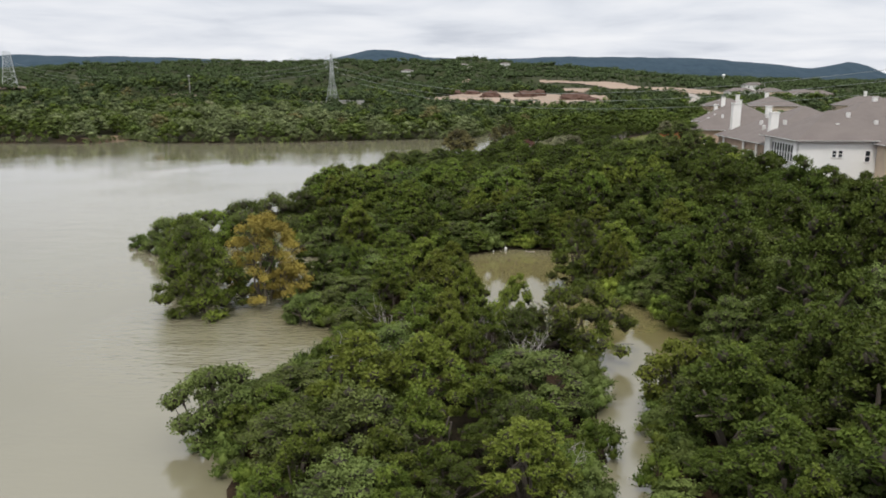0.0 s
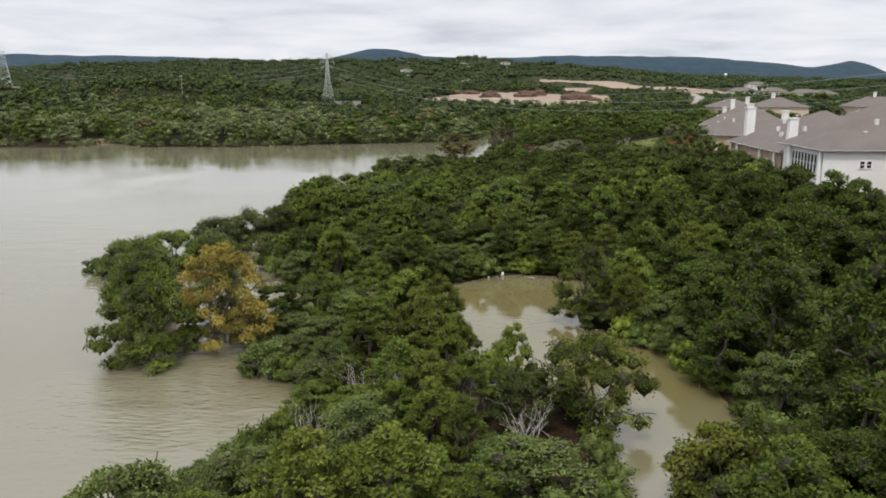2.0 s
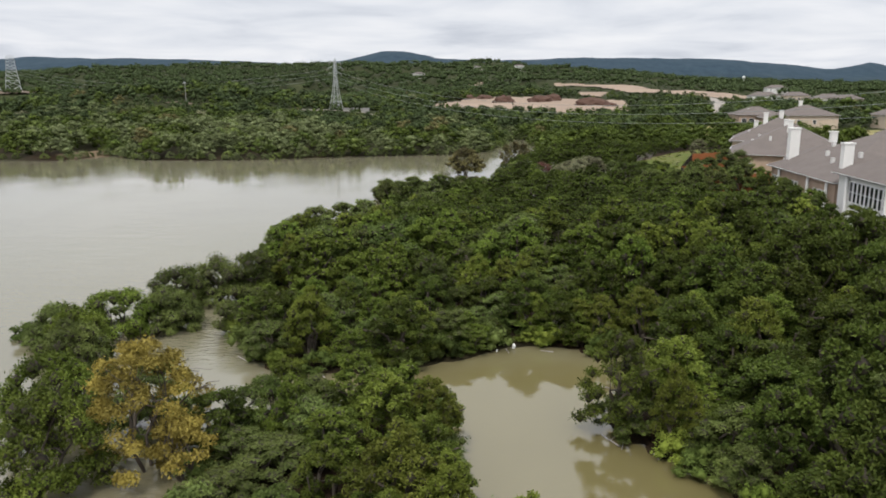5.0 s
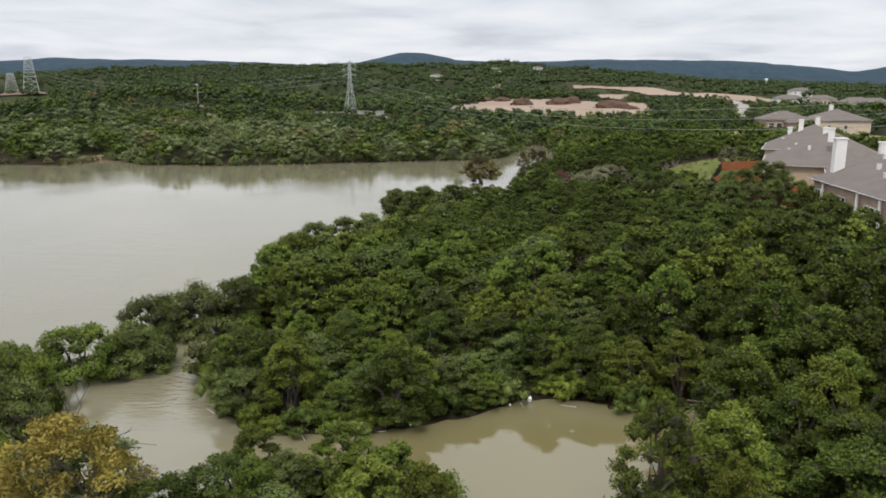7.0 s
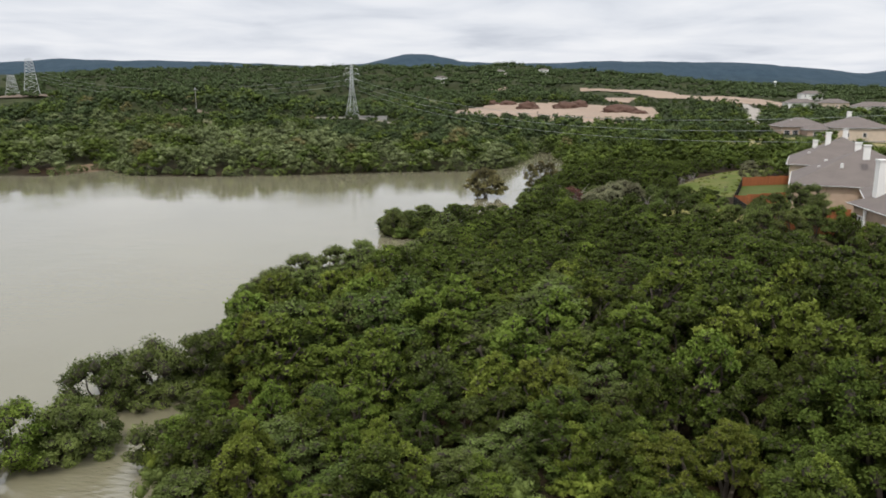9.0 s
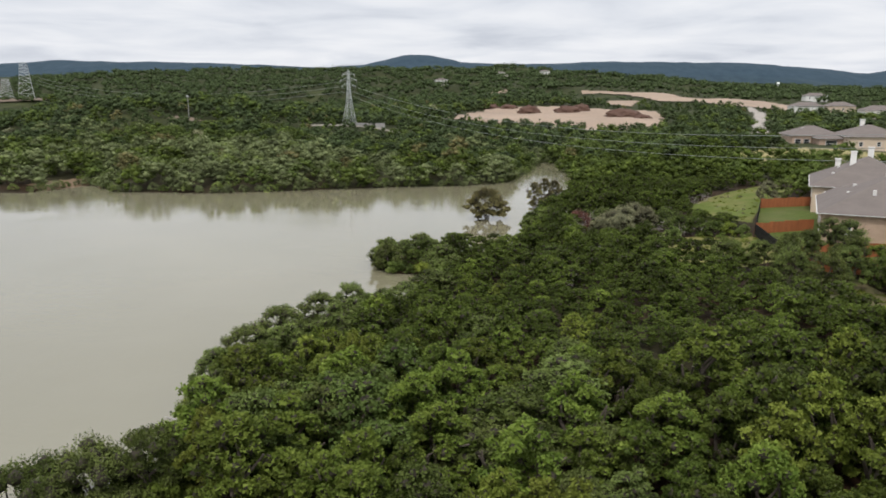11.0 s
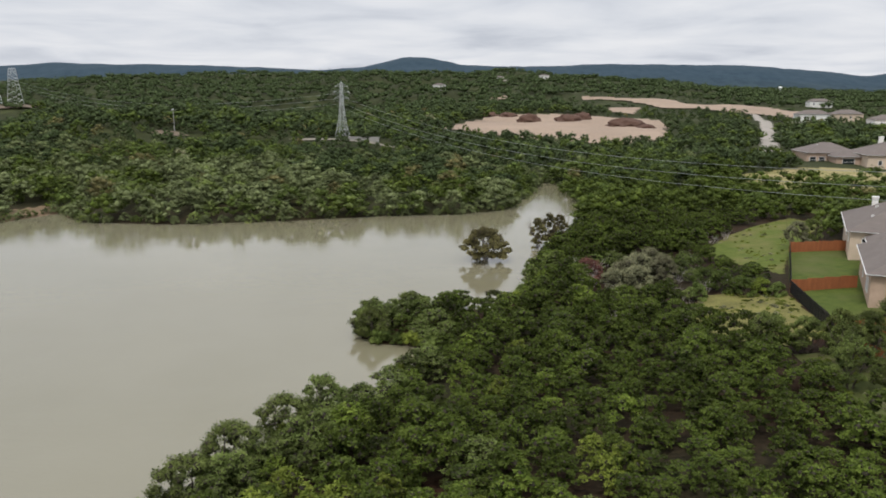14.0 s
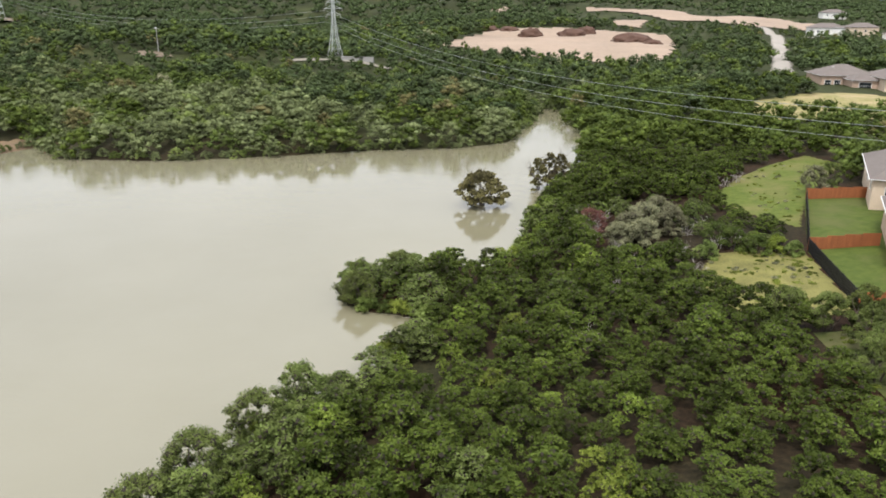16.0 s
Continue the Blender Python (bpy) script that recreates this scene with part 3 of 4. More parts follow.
for n, i in enumerate(things):
    u = grove[i] + rng.uniform(-0.85, 0.85)
    dark_side = max(smooth(3, 14, tx[i] - 0.02 * ty[i]), 0.8 * smooth(103, 122, ty[i]) * smooth(-17, -8, tx[i]), 1.15 * smooth(6, 11, tx[i]) * smooth(74, 80, ty[i]))
    u += 0.14 - 0.34 * dark_side + 0.3 * smooth(-6, -12, tx[i]) * smooth(88, 98, ty[i]) - 0.3 * smooth(70, 74, ty[i]) * smooth(94, 88, ty[i])
    kind = near_o if u > 0.30 else near_d if u > 0.08 else near_l if u < -0.78 else near_j
    if rng.uniform() < 0.08 + 0.55 * dark_side + 0.3 * smooth(98, 112, ty[i]):
        kind = near_k
    pick, turn = rng.randint(len(kind)), rng.uniform(0, 6.28)
    up = (canopy(tx[i], ty[i]) - tz[i]) * rng.uniform(0.62, 1.10 if td[i] > 5 else 0.94) * min(1.0, 0.78 + 0.11 * td[i])
    up *= 0.64 if tx[i] < -4 and 37 < ty[i] < 52 else 1.15 if tx[i] < -2.5 and 55 < ty[i] < 67 else 1
    if tx[i] < -8 and td[i] < 3.5 and ty[i] > 84:
        up, kind, pick = up * 0.92, near_o, pick % len(near_o)
    s = up / 4.1 * rng.uniform(0.82, 1.36) * (1 + 0.15 * smooth(84, 110, ty[i]))
    if scrub[i]:
        s, up, kind = s * 0.75, up * 0.75, (near_o, near_d, near_o, near_k)[rng.randint(4)]
        pick = rng.randint(len(kind))
    s = min(max(s, 0.62 if scrub[i] else 0.95), 1.5)
    tall = up / (s * 4.1)
    if ty[i] > 84:
        kind = MIDDLE[[k is kind for k in NEAR].index(True)]
    if placed < 400:
        m = pose(tx[i], ty[i], tz[i], 0, 0, math.degrees(turn)) @ Matrix.Diagonal((s, s, s * tall, 1))
        if id(kind[pick]) in used:
            copy_thing(kind[pick], m)
        else:
            kind[pick].matrix_basis = m
            used.add(id(kind[pick]))
        placed += 1
    else:
        rest.append((next(c for k, c in zip(NEAR + MIDDLE, (0, 1, 2, 3, 7) * 2) if k is kind), pick % 2, tx[i], ty[i], tz[i], turn, s, tall))

# junipers crowding the banks
for k, (x, y) in enumerate(((-4.2, 74.6), (-2.2, 76.6), (-0.6, 77.2), (0.4, 79.0), (5.2, 79.6), (6.6, 78.8), (8.0, 78.2), (9.4, 78.2),
                            (10.8, 79.0), (7.4, 80.6), (4.4, 81.6), (1.8, 80.8), (-3.0, 78.6), (12.2, 81.4), (9.6, 81.2), (6.0, 82.8), (-5.6, 76.4), (-7.2, 74.0), (-6.3, 88.4), (-7.0, 87.2), (16.5, 35.0), (15.0, 36.5), (17.8, 37.0), (-12.6, 33.2), (-11.0, 31.8), (-13.0, 36.4), (-9.8, 33.6), (-6.7, 87.6), (-7.9, 86.2), (-5.4, 86.6))):
    kind = (near_j, near_k, near_j, near_d)[k % 4]
    s = rng.uniform(0.72, 0.95)
    copy_thing(kind[k % len(kind)], pose(x, y, float(ground_z(x, y)) - 0.1, 0, 0, k * 77) @ Matrix.Diagonal((s, s, s * rng.uniform(0.8, 1.0), 1)))

mid_v = []
for k, (kind, wide, high) in enumerate((("juniper", 1.45, 4.1), ("juniper", 1.4, 4.1), ("oak", 1.75, 3.9), ("oak", 1.7, 3.9))):
    for j in range(2):
        r2 = np.random.RandomState(60 + k * 2 + j)
        mid_v.append(crown(r2, puff_layout(r2, kind, 26, wide, high, 0.25), 50, 0.105, True, 0.3 if kind == "juniper" else 0.0))
TREE_MATS = [JUNIPER, LIME, OAK, DARK, OLIVE, PALE, HAZE_LEAF, DEEP, SHADE_TWIGS, GREYOAK]
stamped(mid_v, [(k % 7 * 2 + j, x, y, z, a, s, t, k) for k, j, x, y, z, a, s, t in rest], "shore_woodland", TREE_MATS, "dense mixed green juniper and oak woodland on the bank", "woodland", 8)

# low shrubs along the waterline
low_v = []
for j in range(4):
    r2 = np.random.RandomState(140 + j)
    low_v.append(crown(r2, puff_layout(r2, "oak", 8, 1.2, 1.7, 0.6), 84, 0.08))
sx, sy = scatter(-32, 40, 22, 200, 1.5, 15)
d = land(sx, sy)
ok = (d > -0.1) & (d < 1.5) & (wobble(sx, sy, 9, 73) < 0.45)
sz = ground_z(sx, sy)
rows = [(rng.randint(4), sx[i], sy[i], sz[i] - 0.1, rng.uniform(0, 6.28), rng.uniform(0.55, 1.0), rng.uniform(0.7, 1.3), rng.randint(4)) for i in np.flatnonzero(ok)]
stamped(low_v, rows, "waterside_shrubs", TREE_MATS, "low green shrubs crowding the waterline", "shrubs")

# woods on the far bank and beyond
far_v = []
for j in range(6):
    r2 = np.random.RandomState(80 + j)
    far_v.append(crown(r2, puff_layout(r2, "oak" if j % 2 else "juniper", 12, 1.9, 4.0)[:15], 27, 0.15))
for j in range(6):
    r2 = np.random.RandomState(180 + j)
    far_v.append(crown(r2, puff_layout(r2, "oak" if j % 2 else "juniper", 6, 2.0, 4.2)[:8], 18, 0.25))
FAR_SITE = np.array([(66, 851), (107, 844), (155, 827), (152, 792), (232, 870), (252, 860), (269, 790), (255, 753), (189, 717), (178, 727), (160, 752), (127, 750), (104, 824), (68, 838)])
NEAR_SITE = np.array([(80, 735), (107, 742), (90, 667), (77, 686)])
DIRT_EDGE = np.array([(-44, 508), (-8, 480), (30, 452), (50, 436), (66, 446), (76, 470), (95, 565), (88, 630), (36, 666), (-18, 640)])
ROAD_LINE = [(98, 368), (118, 430), (142, 510), (164, 583), (178, 640), (200, 740)]
FIELD_EDGE = np.array([(60, 268), (70, 300), (100, 312), (150, 300), (150, 275), (100, 262)])
parts = [scatter(-190, 90, 196, 330, 5.2, 9), scatter(-280, 170, 330, 460, 6.8, 10), scatter(-420, 330, 460, 700, 9.5, 11)]
fx, fy = (np.concatenate([p[k] for p in parts]) for k in (0, 1))
d = land(fx, fy)
ok = (d > -0.4) & (abs(fx + 20) < 14 + 0.56 * fy) & (signed(fx, fy, DIRT_EDGE) < -2) & (signed(fx, fy, NEAR_SITE) < -2) & (signed(fx, fy + 25, NEAR_SITE) < 0) & (signed(fx, fy, FIELD_EDGE) < 0)
ok &= ~((fy < 228) & (fx < 48)) & clear_of(fx, fy)
for (ax, ay), (bx, by) in zip(ROAD_LINE, ROAD_LINE[1:]):
    k = np.clip(((fx - ax) * (bx - ax) + (fy - ay) * (by - ay)) / ((bx - ax) ** 2 + (by - ay) ** 2), 0, 1)
    ok &= np.hypot(fx - ax - k * (bx - ax), fy - ay - k * (by - ay)) > 6.5
for bx, by, rx, ry in BARE:
    ok &= ((fx - bx) / rx) ** 2 + ((fy - by) / ry) ** 2 > 1
ok &= signed(fx, fy, np.array([(78, 330), (82, 372), (130, 392), (150, 350), (120, 318)])) < 0
ok &= (wobble(fx, fy, 23, 31) + 0.4 * wobble(fx, fy, 9, 33) < 0.78)
fx, fy = fx[ok], fy[ok]
fz, g = ground_z(fx, fy), wobble(fx, fy, 26, 35)
rows = []
for x, y, z, u in zip(fx, fy, fz, g):
    u += rng.uniform(-0.7, 0.7)
    m = (9 if y < 350 else 3) if u > -0.15 else 2 if u > -0.35 and y < 300 else 3 if u > -0.6 else 7
    if x > 10 and y < 330:
        m = 7 if u < 0.35 else 3
    v = wobble(np.array([x]), np.array([y]), 42, 37)[0]
    if v > 0.25 and y > 290:
        m = 3
    if y > 330 + 60 * u or (v < -0.1 and y > 275):
        m = 6 if rng.uniform() < 0.75 else m
    if rng.uniform() < 0.02:
        m = 4 if rng.uniform() < 0.7 else 5
    s = rng.choice((0.75, 1.0, 1.25, 1.6, 2.0)) * rng.uniform(0.9, 1.15) * (1.05 + 0.35 * smooth(330, 520, y)) * (0.55 if (-60 < x < 110 and 385 < y < 500) or (-112 < x < -44 and 325 < y < 365) or (-165 < x < -120 and 315 < y < 345) else 0.5 if (60 < x < 300 and 520 < y < 760) else 0.55 if (-112 < x < -44 and 365 <= y < 390) or (-165 < x < -120 and 345 <= y < 368) else 1)
    rows.append((rng.randint(6) + (6 if y > 330 else 0), x, y, z, rng.uniform(0, 6.28), s, rng.uniform(0.75, 1.15) / max(1.0, s) ** 0.45, m))
sx, sy = scatter(-190, 60, 200, 315, 2.4, 16)
d = land(sx, sy)
sz = ground_z(sx, sy)
for i in np.flatnonzero((d > -0.3) & (d < 2.2) & ((sy > 224) | (sx > 4))):
    rows.append((rng.randint(6), sx[i], sy[i], sz[i] - 0.5, rng.uniform(0, 6.28), rng.uniform(0.5, 0.8), rng.uniform(0.7, 1.0), (9, 9, 2, 3)[rng.randint(4)]))
stamped(far_v, rows, "far_woodland", TREE_MATS, "grey green scrub woodland on the far bank", "woodland")

# distant canopy in coarse clumps
dx, dy = scatter(-900, 700, 690, 1350, 17, 12)
ok = (abs(dx + 60) < 30 + 0.58 * dy) & (signed(dx, dy, FAR_SITE) < -4) & (signed(dx, dy + 30, FAR_SITE) < 0) & (signed(dx, dy + 60, FAR_SITE) < 0) & (signed(dx, dy, NEAR_SITE) < -4)
dx, dy = dx[ok], dy[ok]
dz = ground_z(dx, dy)
r2 = np.random.RandomState(99)
clump = [crown(np.random.RandomState(120 + j), [(r2.uniform(-5, 5), r2.uniform(-4, 4), r2.uniform(1.5, 3), 3.2, 2.6) for _ in range(3)], 18, 0.75) for j in range(4)]
rows = [(r2.randint(4), x, y, z, r2.uniform(0, 6.28), r2.uniform(0.8, 1.5) * (0.45 if 50 < x < 310 and y < 880 else 1), r2.uniform(0.7, 1.1), 6) for x, y, z in zip(dx, dy, dz)]
stamped(clump, rows, "distant_woodland", TREE_MATS, "dark green distant woodland over rolling ground", "woodland")

# ---- trees that stand apart ----


def lone(name, label, kind, mat, seed, x, y, wide, high, **more):
    t = make_tree(name, label, "tree", kind, mat, seed, wide, high, **more)
    t.matrix_basis = pose(x, y, max(float(ground_z(x, y)), -0.3) - 0.1)
    return t


FLOODED = "green live oak standing in the flood water"
for n, (x, y, w, h) in enumerate(((-21.2, 54.6, 3.1, 5.8), (-18.6, 62.0, 2.3, 5.0), (-23.8, 60.0, 2.8, 6.0), (-26.5, 67.0, 2.6, 5.6), (-29.0, 72.0, 2.3, 5.0),
                                  (-32.6, 76.0, 2.5, 3.8), (-29.3, 79.0, 3.0, 4.3), (-25.9, 81.0, 2.6, 3.8))):
    lone("flooded_oak", FLOODED, "oak", JUNIPER if n % 2 == 0 else OAK, 200 + n, x, y, w, h, count=30, per=230, leaf=0.08, stems=4, skirt=1.0)
lone("water_bush", "small rounded green bush almost drowned in flood water", "oak", DARK, 215, -36.2, 77.0, 1.1, 1.7, count=11, per=128, leaf=0.094)
for n, (x, y, w, h) in enumerate(((-28.0, 88.0, 2.9, 4.0), (-24.9, 89.5, 3.1, 4.5), (-21.9, 91.0, 2.6, 4.6))):
    lone("flooded_bush", "dark grey green bush standing in flood water", "oak", DARK if n != 1 else OAK, 220 + n, x, y, w, h, count=23, per=250, leaf=0.08, stems=5, skirt=1.0)
lone("flooded_bush", "pale green spreading bush at the flooded bank", "oak", OAK, 224, -19.6, 79.5, 1.8, 2.9, count=15, per=144, leaf=0.094)
lone("water_bush", "rounded green bush at the water's edge", "oak", OAK, 225, -12.6, 51.8, 1.4, 2.4, count=15, per=144, leaf=0.094)
lone("rusty_tree", "rust brown half-dead tree standing in flood water", "oak", RUST, 226, -17.0, 57.6, 3.1, 8.0, count=46, per=260, leaf=0.078, stems=4, depth=3, core=False)
lone("rusty_tree", "rust brown thin low tree beside a larger one", "oak", RUST, 227, -14.6, 56.4, 1.6, 3.6, count=16, per=160, leaf=0.086, stems=4, depth=2, core=False)
lone("oak_tree", "large pale green oak leaning over the water", "oak", OAK, 228, -12.7, 33.6, 2.4, 3.9, count=30, per=230, leaf=0.076, stems=5, depth=2)
lone("oak_tree", "green oak with bare dark trunks over the channel", "juniper", JUNIPER, 229, 8.9, 63.8, 2.5, 6.2, count=27, per=230, leaf=0.076, stems=4, depth=2)
lone("oak_tree", "spreading oak with arching dark trunk at the channel", "oak", JUNIPER, 230, 6.6, 45.8, 3.0, 5.2, count=32, per=230, leaf=0.076, stems=4, depth=2)
lone("oak_tree", "yellowish green oak at the channel's edge", "oak", LIME, 231, 10.6, 37.5, 2.0, 4.0, count=25, per=160, leaf=0.094, stems=3, depth=2)
lone("island_tree", "olive brown rounded tree standing alone in flood water", "oak", OLIVE, 232, -5.2, 196.0, 4.0, 6.6, count=44, per=90, leaf=0.20, stems=6, depth=3, core=True)
for n, (x, y, h) in enumerate(((4.4, 207.5, 6.6), (6.6, 209.5, 7.2), (8.8, 211.5, 6.6))):
    lone("thin_tree", "thin brown tree with sparse leaves in flood water", "juniper", OLIVE, 235 + n, x, y, 1.7, h, count=22, per=60, leaf=0.18, stems=4, depth=3, core=False)


def dead_tree(x, y, seed, high, wide, label="bare grey dead tree with thin branches", mat=None, stems=5):
    t = empty("dead_tree", pose(x, y, max(float(ground_z(x, y)), 0) - 0.1), label, "tree")
    r = np.random.RandomState(seed)
    part("trunk", trunk_bm(r, wide * 0.9, high * 0.62, stems, 3, 0.04), mat or DEADWOOD, t)
    return t


for n, (x, y, h, w) in enumerate(((4.2, 30.2, 2.6, 1.3), (7.3, 140.5, 3.8, 1.6), (12.6, 157.0, 3.6, 1.3), (15.2, 162.0, 3.8, 1.4), (38.5, 205.0, 3.0, 1.8), (36.0, 203.0, 2.6, 1.8),
                                  (-1.2, 52.5, 3.4, 1.0), (6.2, 79.4, 3.4, 0.6), (4.6, 79.8, 3.2, 0.6), (-8.0, 50.5, 3.0, 1.0), (26.5, 168.5, 2.6, 1.6), (22.0, 160.0, 2.4, 1.5), (23.0, 56.0, 4.4, 1.2), (14.0, 170.0, 2.6, 1.4), (17.0, 182.0, 2.6, 1.6), (20.5, 186.0, 2.4, 1.6), (24.0, 176.0, 2.4, 1.5), (27.0, 181.0, 2.2, 1.6), (30.0, 172.0, 2.0, 1.5), (22.0, 168.0, 2.2, 1.5), (28.5, 188.0, 2.4, 1.8), (19.0, 164.0, 2.4, 1.4), (-98.0, 228.0, 3.0, 2.0), (-95.5, 227.4, 2.4, 1.8), (-5.6, 46.4, 4.2, 1.0), (-2.6, 44.6, 4.5, 1.1), (0.6, 46.2, 4.5, 1.0), (-7.2, 41.0, 3.8, 0.9), (3.0, 41.5, 4.4, 1.0), (-3.6, 49.2, 4.0, 0.9))):
    dead_tree(x, y, 300 + n, h, w)
dead_tree(21.5, 50.0, 330, 3.2, 1.5, "reddish brown dead juniper among green trees", plain("dead_red_wood", (0.16, 0.06, 0.04), 0.95, 0.3, 5, 0.3))
for n, y in enumerate((101.5, 104.0, 107.5, 112.0, 115.5, 118.5, 122.0, 125.0, 128.5, 131.5, 134.5)):
    lone("house_tree", "dark green tree growing close behind the houses", "oak", (DARK, JUNIPER, DEEP)[n % 3], 380 + n, 39.6 + 0.5 * math.sin(n * 2.1), y, 1.5, 3.6 + 0.9 * math.sin(n * 1.7) ** 2, count=22, per=110, leaf=0.085)
for n, (x, y, w, h) in enumerate(((-23.6, 106.5, 2.2, 4.4), (-23.4, 112.5, 2.5, 4.6), (-21.8, 117.5, 2.7, 4.8), (-19.6, 124.0, 2.4, 4.7), (-17.6, 129.5, 2.2, 4.4), (-17.4, 152.0, 2.3, 3.8), (-18.2, 157.0, 2.2, 3.6), (-13.6, 160.5, 2.3, 3.7))):
    lone("shore_oak", "rounded grey green live oak leaning over the flooded shore", "oak", OAK, 400 + n, x, y, w, h, count=30, per=150, leaf=0.085, stems=4, skirt=0.8)
lone("red_shrub", "dusky red shrub with pinkish bare twigs", "oak", REDLEAF, 340, 11.6, 179.5, 2.6, 4.0, count=24, per=112, leaf=0.094, stems=6, bark=DEADWOOD, depth=3, core=False)
lone("pink_shrub", "pinkish grey bare shrub with thin twigs", "oak", PALE, 341, 10.0, 174.0, 1.8, 3.8, count=11, per=64, leaf=0.086, stems=7, bark=DEADWOOD, depth=3, core=False)
for n, (x, y, w) in enumerate(((16.3, 176.5, 2.6), (19.0, 180.0, 2.8), (21.5, 183.5, 2.6), (22.0, 177.0, 2.2), (17.6, 172.6, 2.2), (14.4, 172.4, 1.8))):
    lone("pale_shrub", "pale grey green feathery shrub", "oak", PALE, 345 + n, x, y, w, 4.2, count=25, per=160, leaf=0.108, stems=5, core=True)
for n, (x, y, w, h) in enumerate(((31.0, 135.0, 1.8, 6.0), (33.2, 136.3, 1.8, 6.4), (36.0, 137.6, 2.4, 7.0), (38.4, 138.2, 2.2, 6.6), (37.6, 134.5, 1.9, 5.6), (29.6, 130.5, 1.9, 5.2), (32.6, 128.6, 2.0, 5.0), (35.4, 130.6, 1.8, 5.2), (26.5, 143.0, 2.0, 4.4), (30.0, 141.8, 1.9, 4.2), (33.2, 142.0, 1.6, 4.6))):
    lone("yard_oak", "grey green oak with bare dark trunks by the fence", "oak", OAK, 350 + n, x, y, w, h, count=23, per=210, leaf=0.085, stems=2, depth=2, skirt=0.02 if n < 8 else 0.4)
for n, (x, y, w, h) in enumerate(((47.0, 193.5, 1.9, 5.0), (50.0, 195.5, 1.7, 5.2))):
    lone("yard_tree", "pale leaning tree with thin dark trunk behind the fence", "oak", PALE if n == 0 else OAK, 360 + n, x, y, w, h, count=19, per=128, leaf=0.108, stems=2, depth=2)
for n, (x, y, w, h, m) in enumerate(((30.5, 165.5, 1.4, 2.6, DARK), (28.3, 167.5, 1.6, 3.0, DARK), (33.0, 166.0, 1.3, 2.2, LIME), (26.5, 170.5, 1.8, 3.4, DARK), (34.5, 164.5, 1.0, 2.0, OAK), (24.5, 165.0, 1.2, 2.4, OAK))):
    lone("field_shrub", "dark green shrub on the rough grass", "oak", m, 370 + n, x, y, w, h, count=15, per=128, leaf=0.108)

# ---- open ground ----


EARTH = plain("brown_bare_earth", (0.140, 0.108, 0.077), 0.95, 0.25, 0.5, 0.5)
GRAVEL = plain("pale_gravel", (0.210, 0.189, 0.154), 0.95, 0.2, 0.6, 0.5)


def draped(name, poly, step, lift, mat, label, category):
    poly = np.array(poly, float)
    xs, ys = np.arange(poly[:, 0].min(), poly[:, 0].max() + step, step), np.arange(poly[:, 1].min(), poly[:, 1].max() + step, step)
    return tagged(sheet(name, xs, ys, lambda a, c: ground_z(a, c) + lift, [mat], lambda a, c: signed(a, c, poly) > -step * 0.3), label, category, kind="structure")


draped("lawn", [(34.8, 138), (36.7, 165), (44.8, 190.5), (54, 190.5), (54, 140)], 0.4, 0.10, LAWN, "mown green back lawns behind the houses", "lawn")
draped("meadow", MEADOW_EDGE, 0.5, 0.08, MEADOW, "bright green rough meadow with mown streaks", "grass")
# dull grass with the oaks' shade put into its colour
draped("garden_grass", FRONT_EDGE, 0.4, 0.08, grass_material("grass_painted_shade", (0.050, 0.062, 0.018), (0.085, 0.098, 0.030), (0.11, 0.085, 0.05)), "rough green grass under the oaks", "grass")
draped("rough_field", ROUGH_EDGE, 0.4, 0.08, plain("dry_weeds", (0.150, 0.140, 0.042), 0.95, 0.5, 1.4, 0.8), "yellowish dry weeds on rough ground", "grass")
draped("building_site", DIRT_EDGE, 5, 0.5, DIRT, "pale tan bare earth of a building site", "ground")
draped("far_building_site", FAR_SITE, 4, 1.0, DIRT, "pale tan graded earth in the distance", "ground")
draped("far_clearing", [(-29, 840), (-27, 848), (-12, 842), (-8, 806), (-23, 788)], 3, 1.2, DIRT, "small pale clearing among distant woods", "ground")
draped("graded_corner", NEAR_SITE, 3, 0.8, DIRT, "pale graded earth between distant woods", "ground")
draped("clearing", FIELD_EDGE, 2.5, 0.3, grass_material("dry_grass", (0.16, 0.15, 0.05), (0.26, 0.23, 0.10), (0.34, 0.27, 0.15)), "dry grassy clearing among the trees", "grass")
draped("bare_bank", [(-150, 361), (-146, 367), (-138, 367), (-133, 362), (-138, 359), (-145, 358.5)], 0.75, 0.3, EARTH, "bare reddish earth round a pole", "ground")
draped("pylon_track", [(-97, 381), (-84, 388.5), (-62, 387), (-49, 379), (-49, 377), (-64, 384), (-78, 384.5), (-90, 380.5)], 0.75, 0.3, GRAVEL, "pale gravel track under the pylon", "ground")
draped("pylon_mound", [(-470, 684), (-460, 706), (-425, 706), (-420, 690), (-440, 680)], 4, 1.2, EARTH, "bare earth round the far pylons", "ground")
draped("mud_cove", [(-124, 230), (-118, 243), (-109, 242), (-106, 232), (-115, 226)], 1.5, 0.15, plain("muddy_bank", (0.16, 0.11, 0.065), 0.9, 0.3, 1, 0.5), "brown muddy bank in a cove", "ground")


def road(name, line, wide, label):
    pts, poly = [Vector((*p, 0)) for p in line], []
    side = [(pts[min(i + 1, len(pts) - 1)] - pts[max(i - 1, 0)]).normalized().cross(Vector((0, 0, 1))) * wide / 2 for i in range(len(pts))]
    poly = [(p + s)[:2] for p, s in zip(pts, side)] + [(p - s)[:2] for p, s in zip(pts, side)][::-1]
    return draped(name, poly, wide / 4, 0.6, ROAD, label, "road")


